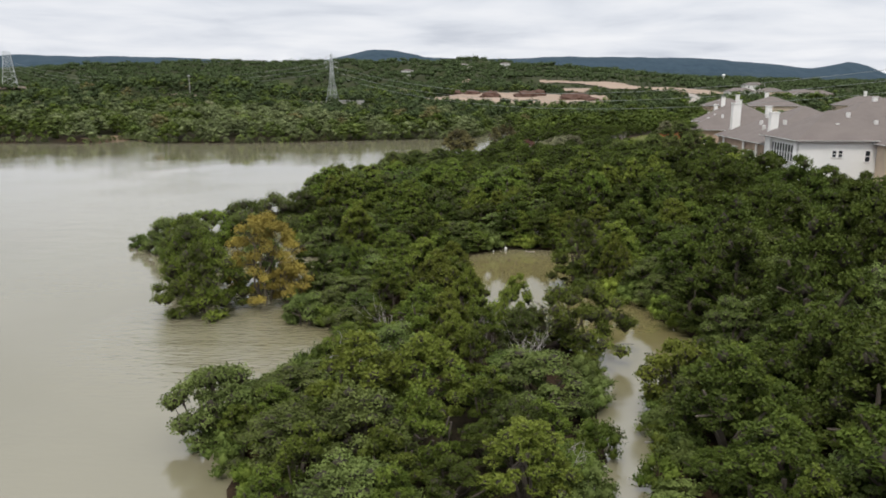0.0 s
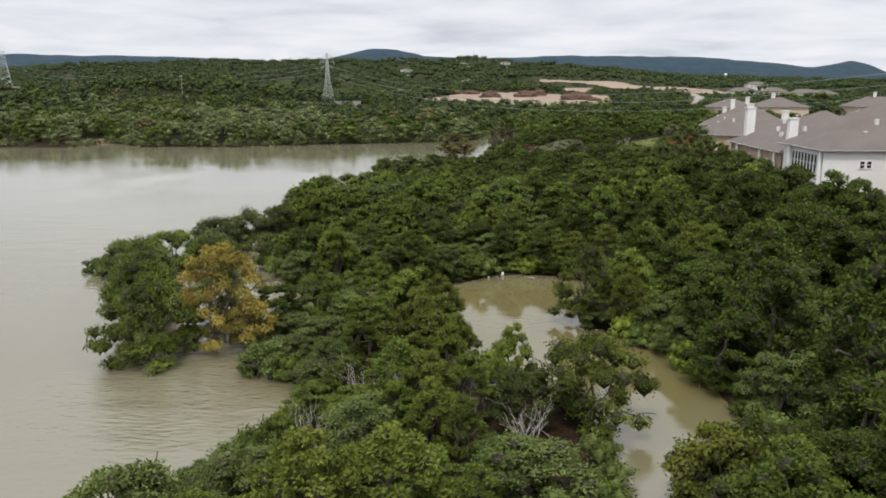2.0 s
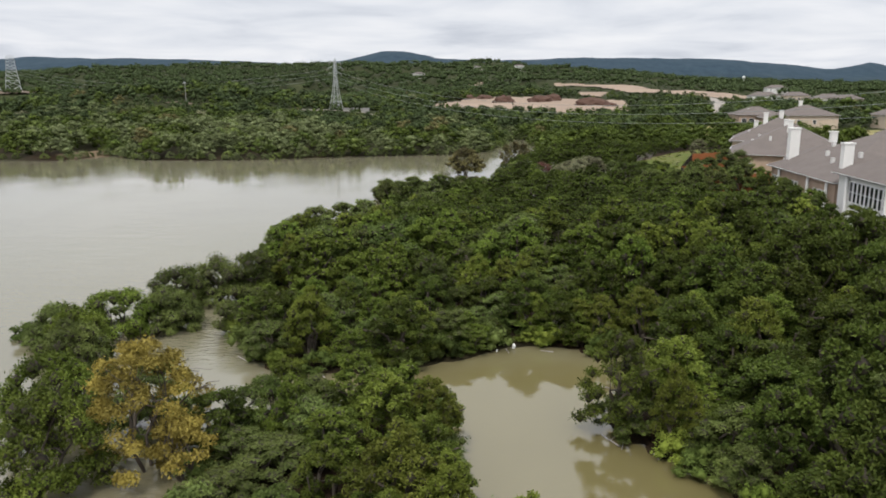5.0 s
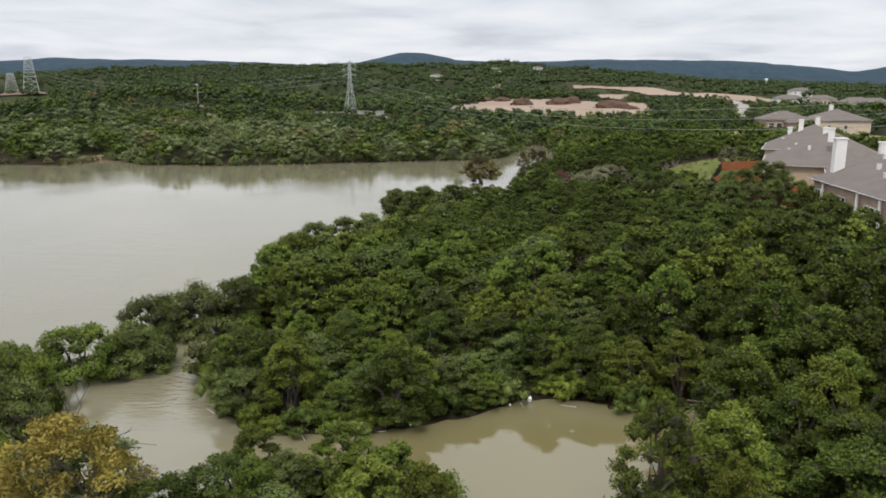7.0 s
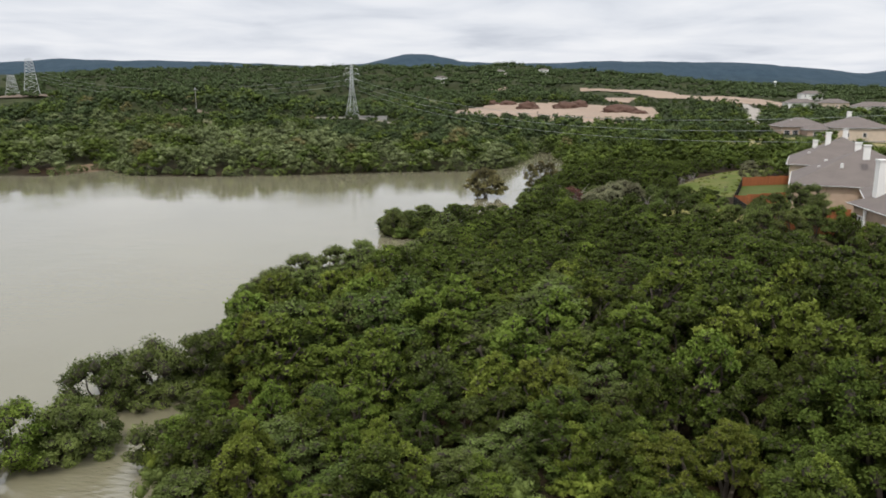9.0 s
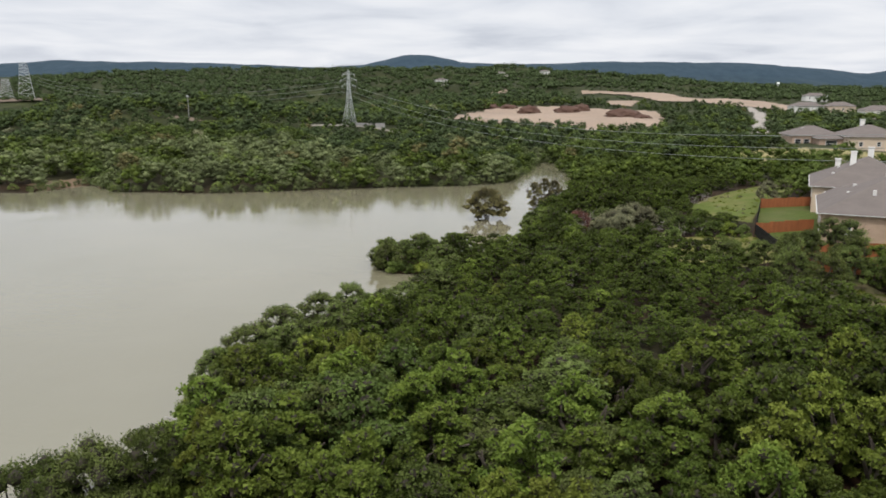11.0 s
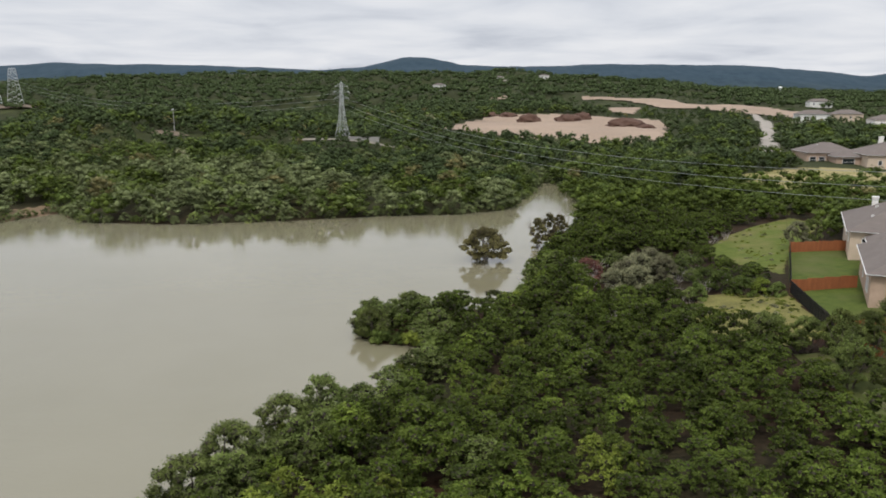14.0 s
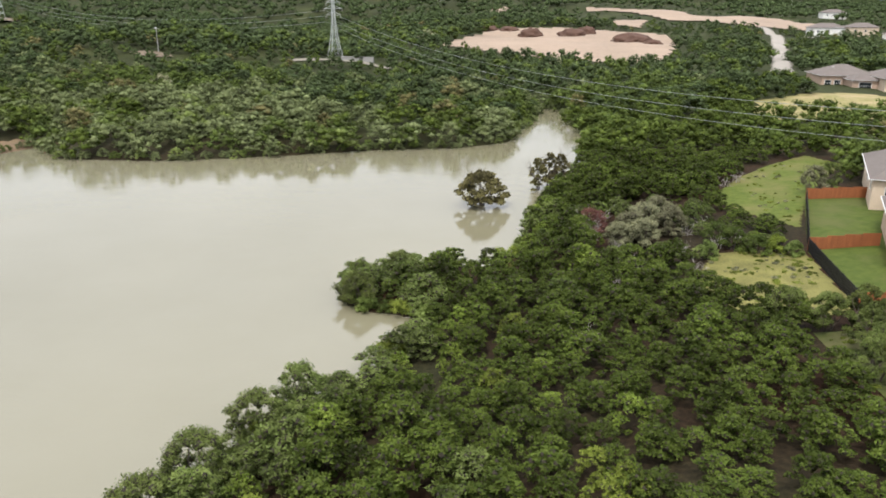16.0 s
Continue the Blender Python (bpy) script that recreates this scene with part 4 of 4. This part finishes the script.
draped("graded_plot", [(190, 505), (205, 498), (252, 610), (236, 628)], 3, 0.6, DIRT, "pale tan graded plot beside a street", "ground")
road("road", ROAD_LINE, 6.5, "pale concrete road between building plots")
road("cross_road", [(178, 640), (210, 560), (200, 490), (160, 440)], 8, "pale curving street by the houses")
road("hill_road", [(-15, 990), (-12, 1030), (-9, 1070), (-6, 1115)], 7, "pale straight track up a wooded hill")

piles = [(-21, 640, 15, 3.4), (-6, 632, 13, 2.8), (9, 605, 16, 5.4), (36, 596, 18, 4.6), (46, 610, 14, 4.8), (70, 560, 24, 4.6), (80, 545, 12, 2.6)]
for n, (x, y, w, h) in enumerate(piles):
    r = np.random.RandomState(400 + n)
    bm = bmesh.new()
    bmesh.ops.create_icosphere(bm, subdivisions=4, radius=1)
    for v in bm.verts:
        c = v.co
        k = 1 + 0.30 * noise.noise(c * 2.2 + Vector((n * 7, 0, 0))) + 0.12 * noise.noise(c * 6 + Vector((0, n * 5, 0)))
        v.co = Vector((c.x * w / 2 * k, c.y * w / 2.4 * k, (max(c.z, -0.3) ** 1 if c.z < 0 else c.z ** 1.3) * h * k))
    ob = part("earth_mound", bm, DARKDIRT, None, smooth_faces=True)
    ob.matrix_basis = pose(x, y, float(ground_z(x, y)) + 0.5)
    tagged(ob, "dark brown heap of dug earth on tan ground", "earth pile", "earth heaps on the building site")

# ---- houses ----


def hip_roof(bm, x0, x1, y0, y1, eave, pitch, over=0.55, thick=0.22):
    x0, x1, y0, y1 = x0 - over, x1 + over, y0 - over, y1 + over
    half = min(x1 - x0, y1 - y0) / 2
    top = eave + pitch * half
    if x1 - x0 >= y1 - y0:
        ridge = [(x0 + half, (y0 + y1) / 2, top), (x1 - half + 1e-3, (y0 + y1) / 2, top)]
    else:
        ridge = [((x0 + x1) / 2, y0 + half, top), ((x0 + x1) / 2, y1 - half + 1e-3, top)]
    lo = [bm.verts.new((x, y, eave - thick)) for x, y in ((x0, y0), (x1, y0), (x1, y1), (x0, y1))]
    up = [bm.verts.new((x, y, eave)) for x, y in ((x0, y0), (x1, y0), (x1, y1), (x0, y1))]
    r = [bm.verts.new(p) for p in ridge]
    bm.faces.new(lo[::-1])
    for k in range(4):
        bm.faces.new((lo[k], lo[(k + 1) % 4], up[(k + 1) % 4], up[k]))
    if x1 - x0 >= y1 - y0:
        for f in ((up[0], up[1], r[1], r[0]), (up[1], up[2], r[1]), (up[2], up[3], r[0], r[1]), (up[3], up[0], r[0])):
            bm.faces.new(f)
    else:
        for f in ((up[0], up[1], r[0]), (up[1], up[2], r[1], r[0]), (up[2], up[3], r[1]), (up[3], up[0], r[0], r[1])):
            bm.faces.new(f)
    return bm


def house_window(parent, x, y, z, w, h, facing):
    """facing: degrees to which the window looks, 0 towards -y, -90 towards -x."""
    m = pose(x, y, z, 0, 0, facing)
    bm = bmesh.new()
    for a, c, d, e in ((-w / 2, w / 2, 0, 0.1), (-w / 2, w / 2, h - 0.1, h), (-w / 2, -w / 2 + 0.1, 0.1, h - 0.1), (w / 2 - 0.1, w / 2, 0.1, h - 0.1), (-w / 2 + 0.1, w / 2 - 0.1, h / 2 - 0.04, h / 2 + 0.04)):
        box(bm, a, c, -0.10, 0.02, d, e, m)
    win = part("window", bm, TRIM, parent)
    part("pane", box(bmesh.new(), -w / 2 + 0.09, w / 2 - 0.09, -0.05, -0.02, 0.09, h - 0.09, m), GLASS, win)


def chimney(parent, x, y, z0, z1, w, mat=None):
    bm = box(bmesh.new(), x - w / 2, x + w / 2, y - w * 0.4, y + w * 0.4, z0, z1)
    c = part("chimney", bm, mat or WHITE, parent, "white painted chimney" if mat is None else "")
    bm = box(bmesh.new(), x - w / 2 - 0.1, x + w / 2 + 0.1, y - w * 0.4 - 0.1, y + w * 0.4 + 0.1, z1 + 0.002, z1 + 0.16)
    part("cap", bm, mat or WHITE, c)


def house(label, blocks, windows=(), chimneys=(), vents=(), pivot=(0, 0), turn=0):
    """blocks: x0, x1, y0, y1, foot, eave, pitch, wall material."""
    h = empty("house", pose(*pivot, 0, 0, 0, turn) @ pose(-pivot[0], -pivot[1], 0), label, "house", "houses on the rise")
    for x0, x1, y0, y1, z0, eave, pitch, mat in blocks:
        part("wall", box(bmesh.new(), x0, x1, y0, y1, z0, eave - 0.225), mat, h)
        part("roof", hip_roof(bmesh.new(), x0, x1, y0, y1, eave, pitch), ROOF, h, "grey brown shingle roof")
        g = bmesh.new()
        for a, c, d, e in ((x0 - 0.68, x1 + 0.68, y0 - 0.68, y0 - 0.56), (x0 - 0.68, x1 + 0.68, y1 + 0.56, y1 + 0.68), (x0 - 0.68, x0 - 0.56, y0 - 0.55, y1 + 0.55), (x1 + 0.56, x1 + 0.68, y0 - 0.55, y1 + 0.55)):
            box(g, a, c, d, e, eave - 0.12, eave - 0.05)
        part("gutter", g, VENT, h, "pale gutter along the eaves")
    for w in windows:
        house_window(h, *w)
    for c in chimneys:
        chimney(h, *c)
    for x, y, z in vents:
        part("roof_vent", box(bmesh.new(), x - 0.22, x + 0.22, y - 0.2, y + 0.2, z - 0.5, z + 0.22), VENT, h)
    return h


a = house("white masonry two-storey house with a broad hipped roof",
          [(42, 59, 101, 113, 1.5, 10.0, 0.56, WHITE), (52, 68, 90, 100.9, 1.5, 9.6, 0.5, CREAM)],
          [(41.99, 102.0 + 0.95 * k, 6.9, 0.85, 2.4, -90) for k in range(9)] + [(46.6, 100.99, 7.7, 0.7, 1.0, 0), (47.4, 100.99, 7.7, 0.7, 1.0, 0), (50.9, 100.99, 7.1, 0.8, 1.6, 0)]
          + [(54 + 1.3 * k, 89.99, 6.8, 1.1, 1.8, 0) for k in range(4)] + [(51.99, 92 + 1.5 * k, 6.8, 1.1, 1.8, -90) for k in range(3)],
          [], [(46, 105, 12.2), (50, 105.5, 13.2), (53, 104, 12.2), (55, 96, 12), (48, 104, 11.8)])
for y in (101.3, 110.3):
    part("column", bar(bmesh.new(), (41.7, y, 1.5), (41.7, y, 9.7), 0.22, 0.22, 10), TRIM, a)
b2 = house("tan brick house with white columns and a hipped roof",
           [(42.3, 62, 114.5, 135.5, 2, 8.6, 0.5, BRICK), (43.5, 58, 130, 137.5, 2, 8.2, 0.62, BRICK)],
           [(42.29, 126 + 1.2 * k, 5.6, 1.0, 1.7, -90) for k in range(2)] + [(42.29, 132.5 + 0.9 * k, 5.4, 0.8, 1.9, -90) for k in range(3)] + [(42.29, 117 + 1.4 * k, 5.2, 1.2, 2.0, -90) for k in range(3)],
           [(44.3, 133.5, 9.3, 13.9, 1.35), (44.9, 118, 9.6, 12.9, 1.2), (50, 134, 12, 13.4, 0.9)], [(45, 122, 10.6), (46, 126, 11.2), (47, 119, 11.6), (48, 129, 12.2)])
for y in (116.0, 121.6, 131.5):
    part("column", bar(bmesh.new(), (41.9, y, 2), (41.9, y, 8.3), 0.18, 0.18, 10), TRIM, b2)
house("tan brick house with a grey hipped roof beside a lawn",
      [(42.6, 62, 157, 175.5, 3, 8.3, 0.5, BRICK), (52, 62, 147, 156.9, 3, 8.0, 0.5, CREAM)],
      [(42.59, 160 + 0.9 * k, 5.2, 0.8, 1.8, -90) for k in range(3)] + [(42.59, 168, 5.4, 0.9, 1.5, -90), (51.99, 150, 5.2, 1.0, 1.7, -90)] + [(46 + 3 * k, 156.99, 5.4, 0.9, 1.4, 0) for k in range(1)],
      [(51.5, 172, 11.5, 13.6, 0.9), (52, 160, 12, 14.0, 0.9)], [(46, 165, 10.2), (47, 170, 10.8), (49, 161, 11)], (42.6, 157), -20)
house("pale tan two-storey house with grey hipped roofs",
      [(51, 68, 183, 202, 3, 8.8, 0.5, CREAM), (53.5, 66, 177, 182.9, 3, 8.0, 0.5, CREAM)],
      [(50.99, 186, 6.6, 1.0, 1.3, -90), (50.99, 192, 6.6, 1.0, 1.3, -90), (53, 182.99, 6.4, 0.9, 1.3, 0)],
      [(57, 190, 11.4, 14.2, 0.9), (60, 196, 12.4, 14.6, 0.9), (55, 198, 10.4, 12.2, 0.9)], [(54, 187, 10.6), (55, 194, 11.2)], (51.5, 183), -20)
house("tan brick house with a long grey roof among trees",
      [(101, 118, 338, 352, 3, 8.4, 0.42, BRICK), (116, 135, 326, 343, 3, 8.6, 0.42, CREAM), (108, 115.9, 331, 337.9, 3, 7.6, 0.5, BRICK)],
      [(103 + 3.0 * k, 337.99, 5, 2.2, 2.0, 0) for k in range(2)] + [(112, 330.99, 4.6, 4.0, 2.4, 0), (120, 325.99, 5.2, 1.4, 1.6, 0), (126, 325.99, 5.2, 1.4, 1.6, 0)],
      [(124, 336, 11, 14, 1.3)], [(106, 343, 10.6), (112, 344, 10.8)])
house("pale gabled house with grey roofs across the street",
      [(90, 108, 190, 203, 3, 9.2, 0.55, WHITE), (96, 101, 186, 189.9, 3, 8.4, 0.7, WHITE)],
      [(93, 189.99, 5.5, 1.4, 1.8, 0), (104, 189.99, 5.5, 1.4, 1.8, 0)], [(100, 198, 11.5, 14, 1.0)])
house("tan house with a broad grey roof across the street", [(118, 140, 236, 252, 3, 9, 0.5, BRICK)], [(122, 235.99, 5.5, 1.4, 1.8, 0), (130, 235.99, 5.5, 1.4, 1.8, 0)], [(130, 245, 12, 14.5, 1.0)])
house("grey roofed house far behind the trees", [(150, 172, 318, 332, 3, 9, 0.5, CREAM)], [(156, 317.99, 5.5, 1.4, 1.8, 0), (164, 317.99, 5.5, 1.4, 1.8, 0)], [(160, 325, 12, 14.5, 1.0)])
for n, (x, y, w) in enumerate(((205, 640, 22), (236, 655, 20), (222, 560, 20), (250, 600, 22), (300, 880, 22))):
    z = float(ground_z(x, y))
    house("small distant house with a pale grey roof", [(x, x + w, y, y + 12, z - 1, z + 6, 0.45, CREAM if n % 2 else WHITE)], [(x + 4, y - 0.01, z + 2.5, 1.6, 1.8, 0), (x + 11, y - 0.01, z + 2.5, 1.6, 1.8, 0)])
for x, y in ((-96, 940), (-30, 1060), (30, 1120)):
    z = float(ground_z(x, y))
    house("tiny pale house among distant woods", [(x, x + 14, y, y + 9, z - 1, z + 6.5, 0.35, WHITE)], [(x + 4, y - 0.01, z + 3, 1.6, 1.6, 0), (x + 9, y - 0.01, z + 3, 1.6, 1.6, 0)])

# ---- fences ----


def board_fence(p, q, label="red cedar board fence along a lawn", high=1.85):
    p, q = Vector((*p, 0)), Vector((*q, 0))
    n = max(1, round((q - p).length / 2.4))
    f = empty("fence", Matrix(), label, "fence", "garden fences")
    for k in range(n):
        a, c = p.lerp(q, k / n), p.lerp(q, (k + 1) / n)
        turn = math.degrees(math.atan2(c.y - a.y, c.x - a.x))
        m = pose(a.x, a.y, float(ground_z(a.x, a.y)), 0, 0, turn)
        ln = (c - a).length
        bm, count = bmesh.new(), max(4, int(ln / 0.145))
        rim = []
        for j in range(count + 1):
            x0 = j * ln / count
            for y0 in (0.0, 0.016) if j % 2 else (0.016, 0.0):
                rim.append((x0, y0, high + 0.02 * math.sin(j * 2.3)))
        cols = [[bm.verts.new(m @ Vector((x0, y0 + dy, z0))) for dy, z0 in ((0, 0.05), (0, z1), (0.02, z1), (0.02, 0.05))] for x0, y0, z1 in rim]
        for p0, p1 in zip(cols, cols[1:]):
            for e in range(4):
                bm.faces.new((p0[e], p1[e], p1[(e + 1) % 4], p0[(e + 1) % 4]))
        part("panel", bm, FENCE, f)
        part("post", box(bmesh.new(), -0.05, 0.05, 0.075, 0.16, -0.3, high - 0.05, m), FENCE, f)
        part("rail", box(bmesh.new(), 0, ln, 0.042, 0.07, 0.5, 0.6, m), FENCE, f)


def iron_fence(line, high=1.75):
    f = empty("iron_fence", Matrix(), "black iron picket fence round the back gardens", "fence")
    for p, q in zip(line, line[1:]):
        p, q = Vector((*p, 0)), Vector((*q, 0))
        n = max(1, round((q - p).length / 2.2))
        for k in range(n):
            a, c = p.lerp(q, k / n), p.lerp(q, (k + 1) / n)
            m = pose(a.x, a.y, float(ground_z(a.x, a.y)), 0, 0, math.degrees(math.atan2(c.y - a.y, c.x - a.x)))
            ln, bm = (c - a).length, bmesh.new()
            for j in range(18):
                x0 = (j + 0.5) * ln / 18
                box(bm, x0 - 0.03, x0 + 0.03, -0.02, 0.02, 0.06, high, m)
            part("railing_infill", bm, IRON, f)["kind"] = "stuff"
            part("rail", box(bmesh.new(), 0, ln, 0.021, 0.05, high - 0.2, high - 0.13, m), IRON, f)
            part("post", box(bmesh.new(), -0.05, 0.05, -0.05, 0.05, -0.3, high + 0.1, m), IRON, f)


iron_fence([(34.6, 140), (34.9, 148), (36.6, 165.6), (45.0, 190.6)])
board_fence((45.0, 190.6), (54.0, 190.2))
board_fence((36.7, 165.8), (45.4, 166.6))
board_fence((34.7, 146.6), (46.9, 146.6))
board_fence((34.6, 139.6), (41.4, 136.8))
board_fence((38.2, 100.0), (38.6, 114.0), "red cedar board fence behind the white house")
board_fence((47.5, 88.0), (40.5, 98.5), "red cedar board fence behind the white house")

# ---- pylons, poles, wires ----


def pylon(x, y, z, high, turn, wide=4.6, taper=2.4, r=1.0, waist=0.0):
    t = empty("pylon", pose(x, y, z, 0, 0, turn), "grey steel lattice power pylon above the woods", "pylon", "power pylons")
    half = lambda h: wide / 2 * (waist + (1 - waist) * (1 - h) ** taper) + 0.42 * r
    levels = [0, 0.16, 0.31, 0.44, 0.55, 0.64, 0.72, 0.80, 0.88, 0.96]
    for sx, sy in ((-1, -1), (1, -1), (1, 1), (-1, 1)):
        bm = bmesh.new()
        for a, c in zip(levels, levels[1:]):
            bar(bm, (sx * half(a), sy * half(a), a * high), (sx * half(c), sy * half(c), c * high), 0.10 * r, 0.09 * r, 4)
        part("leg", bm, STEEL, t)
    for k, (a, c) in enumerate(zip(levels, levels[1:])):
        bm, p, q = bmesh.new(), half(a), half(c)
        for (ax, ay), (cx, cy) in (((-1, -1), (1, -1)), ((1, -1), (1, 1)), ((1, 1), (-1, 1)), ((-1, 1), (-1, -1))):
            bar(bm, (ax * p, ay * p, a * high), (cx * q, cy * q, c * high), 0.045 * r, 0.045 * r, 4)
            bar(bm, (cx * p, cy * p, a * high), (ax * q, ay * q, c * high), 0.045 * r, 0.045 * r, 4)
            bar(bm, (ax * q, ay * q, c * high), (cx * q, cy * q, c * high), 0.045 * r, 0.045 * r, 4)
        part("brace", bm, STEEL, t)
    for h, w in ((0.70, 3.2), (0.80, 3.9), (0.90, 3.0)):
        for s in (-1, 1):
            bm = bmesh.new()
            bar(bm, (s * 0.4, 0, h * high), (s * w, 0, h * high), 0.09, 0.06, 4)
            bar(bm, (s * 0.4, 0, (h + 0.05) * high), (s * w, 0, h * high), 0.07, 0.06, 4)
            arm = part("arm", bm, STEEL, t)
            part("insulator", bar(bmesh.new(), (s * w, 0, h * high), (s * w, 0, h * high - 1.3), 0.13, 0.10, 6), PAD, arm)
    part("peak", bar(bmesh.new(), (0, 0, 0.95 * high), (0, 0, high), 0.3, 0.05, 4), STEEL, t)
    return t


pylon(-76, 392, float(ground_z(-76, 392)), 25, 35)
pylon(-441, 700, float(ground_z(-441, 700)), 34, 35, 12, 1.2, 1.7, 0.35)
pylon(-462, 703, float(ground_z(-462, 703)), 19, 35, 11, 1.2, 1.7, 0.35)
pylon(100, 140, 3, 24, 35)


def wire(p, q, sag, r=0.042):
    p, q, bm, n = Vector(p), Vector(q), bmesh.new(), 40
    pts = [p.lerp(q, k / n) - Vector((0, 0, 4 * sag * (k / n) * (1 - k / n))) for k in range(n + 1)]
    for a, c in zip(pts, pts[1:]):
        bar(bm, a, c, r, r, 4)
    return tagged(part("power_line", bm, WIRE), "thin grey power line hanging between pylons", "cable", "power lines")


top = float(ground_z(-76, 392))
for k, (z, w) in enumerate(((16.1, 3.2), (18.4, 3.9), (20.7, 3.0))):
    for s in (-1,):
        c, e = math.cos(radians(35)) * w * s, math.sin(radians(35)) * w * s
        wire((-76 + c, 392 + e, top + z - 1.3), (100 + c, 140 + e, 3 + z - 0.6), 11 if s < 0 else 12)
        wire((-441 + c, 700 + e, 16 + z * 1.26 - 1.3), (-76 + c, 392 + e, top + z - 1.3), 12, 0.055)

wall = empty("pylon_wall", pose(-66, 389, float(ground_z(-66, 389)), 0, 0, -8), "low pale concrete wall beside the pylon", "wall")
part("wall", box(bmesh.new(), -7, 7, -0.4, 0.4, -0.5, 1.5), PAD, wall)
part("coping", box(bmesh.new(), -7.2, 7.2, -0.55, 0.55, 1.502, 1.75), PAD, wall)
pole = empty("utility_pole", pose(-142, 369, float(ground_z(-142, 369))), "pale wooden utility pole on a bare bank", "pole")
part("pole", bar(bmesh.new(), (0, 0, -0.5), (0, 0, 9.4), 0.20, 0.13, 8), PAD, pole)
part("crossarm", box(bmesh.new(), -1.1, 1.1, -0.08, 0.08, 8.6, 8.8), PAD, pole)
part("lamp", box(bmesh.new(), -0.4, 0.4, -0.3, -0.09, 8.9, 9.3), STEEL, pole)
tank = empty("water_tower", pose(372, 1190, float(ground_z(372, 1190))) @ Matrix.Diagonal((0.75, 0.75, 0.75, 1)), "white water tower above distant woods", "water tower")
part("stem", bar(bmesh.new(), (0, 0, -1), (0, 0, 14), 1.2, 1.0, 12), PLASTIC, tank)
bm = bmesh.new()
bmesh.ops.create_icosphere(bm, subdivisions=2, radius=3.4, matrix=Matrix.Translation((0, 0, 15)) @ Matrix.Diagonal((1, 1, 0.75, 1)))
part("bowl", bm, PLASTIC, tank, smooth_faces=True)

# ---- small things ----


def jug(x, y, s):
    j = empty("plastic_jug", pose(x, y, max(0.0, float(ground_z(x, y))) + 0.02, 12, 0, 40) @ Matrix.Diagonal((s, s, s, 1)), "white plastic jug washed up on the shore", "jug", "washed-up litter")
    bm = bmesh.new()
    bar(bm, (0, 0, 0), (0, 0, 0.3), 0.17, 0.17, 12)
    bar(bm, (0, 0, 0.3), (0, 0, 0.42), 0.17, 0.06, 12)
    part("body", bm, PLASTIC, j)
    part("cap", bar(bmesh.new(), (0, 0, 0.422), (0, 0, 0.48), 0.055, 0.05, 10), PLASTIC, j)


jug(2.9, 77.6, 0.8)
jug(1.6, 76.7, 0.4)
jug(-4.5, 73.0, 0.4)
patio = empty("garden_table", pose(50.5, 193.5, float(ground_z(50.5, 193.5))), "white patio table on a terrace behind the fence", "table")
part("tabletop", box(bmesh.new(), -1.4, 1.4, -0.8, 0.8, 0.7, 0.78), PLASTIC, patio)
for sx in (-1.2, 1.2):
    for sy in (-0.6, 0.6):
        part("leg", box(bmesh.new(), sx - 0.05, sx + 0.05, sy - 0.05, sy + 0.05, -0.05, 0.698), PLASTIC, patio)

# pebbles, driftwood and reeds along the bank
r = np.random.RandomState(77)
bm = bmesh.new()
for _ in range(45):
    k = r.randint(len(SHORE[:38]) - 1)
    p = SHORE[k] + (SHORE[k + 1] - SHORE[k]) * r.uniform()
    q = Vector((p[0] + r.uniform(-0.8, 0.8), p[1] + r.uniform(-0.8, 0.8), 0.03))
    a = r.uniform(0, 6.28)
    bar(bm, q, q + Vector((math.cos(a), math.sin(a), r.uniform(-0.02, 0.15))) * r.uniform(0.5, 1.6), 0.045, 0.02, 5)
tagged(part("driftwood", bm, DEADWOOD), "grey sticks and driftwood along the flooded bank", "driftwood", kind="stuff")

# tufts of weeds on the open grass
r = np.random.RandomState(88)
tuft = [crown(np.random.RandomState(500 + j), [(r.uniform(-0.3, 0.3), r.uniform(-0.3, 0.3), 0.12, 0.32, 0.26) for _ in range(3)], 26, 0.11) for j in range(4)]
rows = []
for poly, n in ((MEADOW_EDGE, 170), (ROUGH_EDGE, 240), (FRONT_EDGE, 130)):
    lo, hi = poly.min(0), poly.max(0)
    p = r.uniform(lo, hi, (n * 3, 2))
    p = p[(signed(p[:, 0], p[:, 1], poly) > 0.2) & (wobble(p[:, 0], p[:, 1], 4, 91) > -0.25)][:n]
    for (x, y), z in zip(p, ground_z(p[:, 0], p[:, 1])):
        rows.append((r.randint(4), x, y, z + 0.05, r.uniform(0, 6.28), r.uniform(0.3, 0.95), r.uniform(0.4, 0.9), (1, 1, 1, 5, 1, 5)[r.randint(6)]))
stamped(tuft, rows, "weed_tufts", TREE_MATS, "yellowish green weeds growing on rough grass", "weeds")
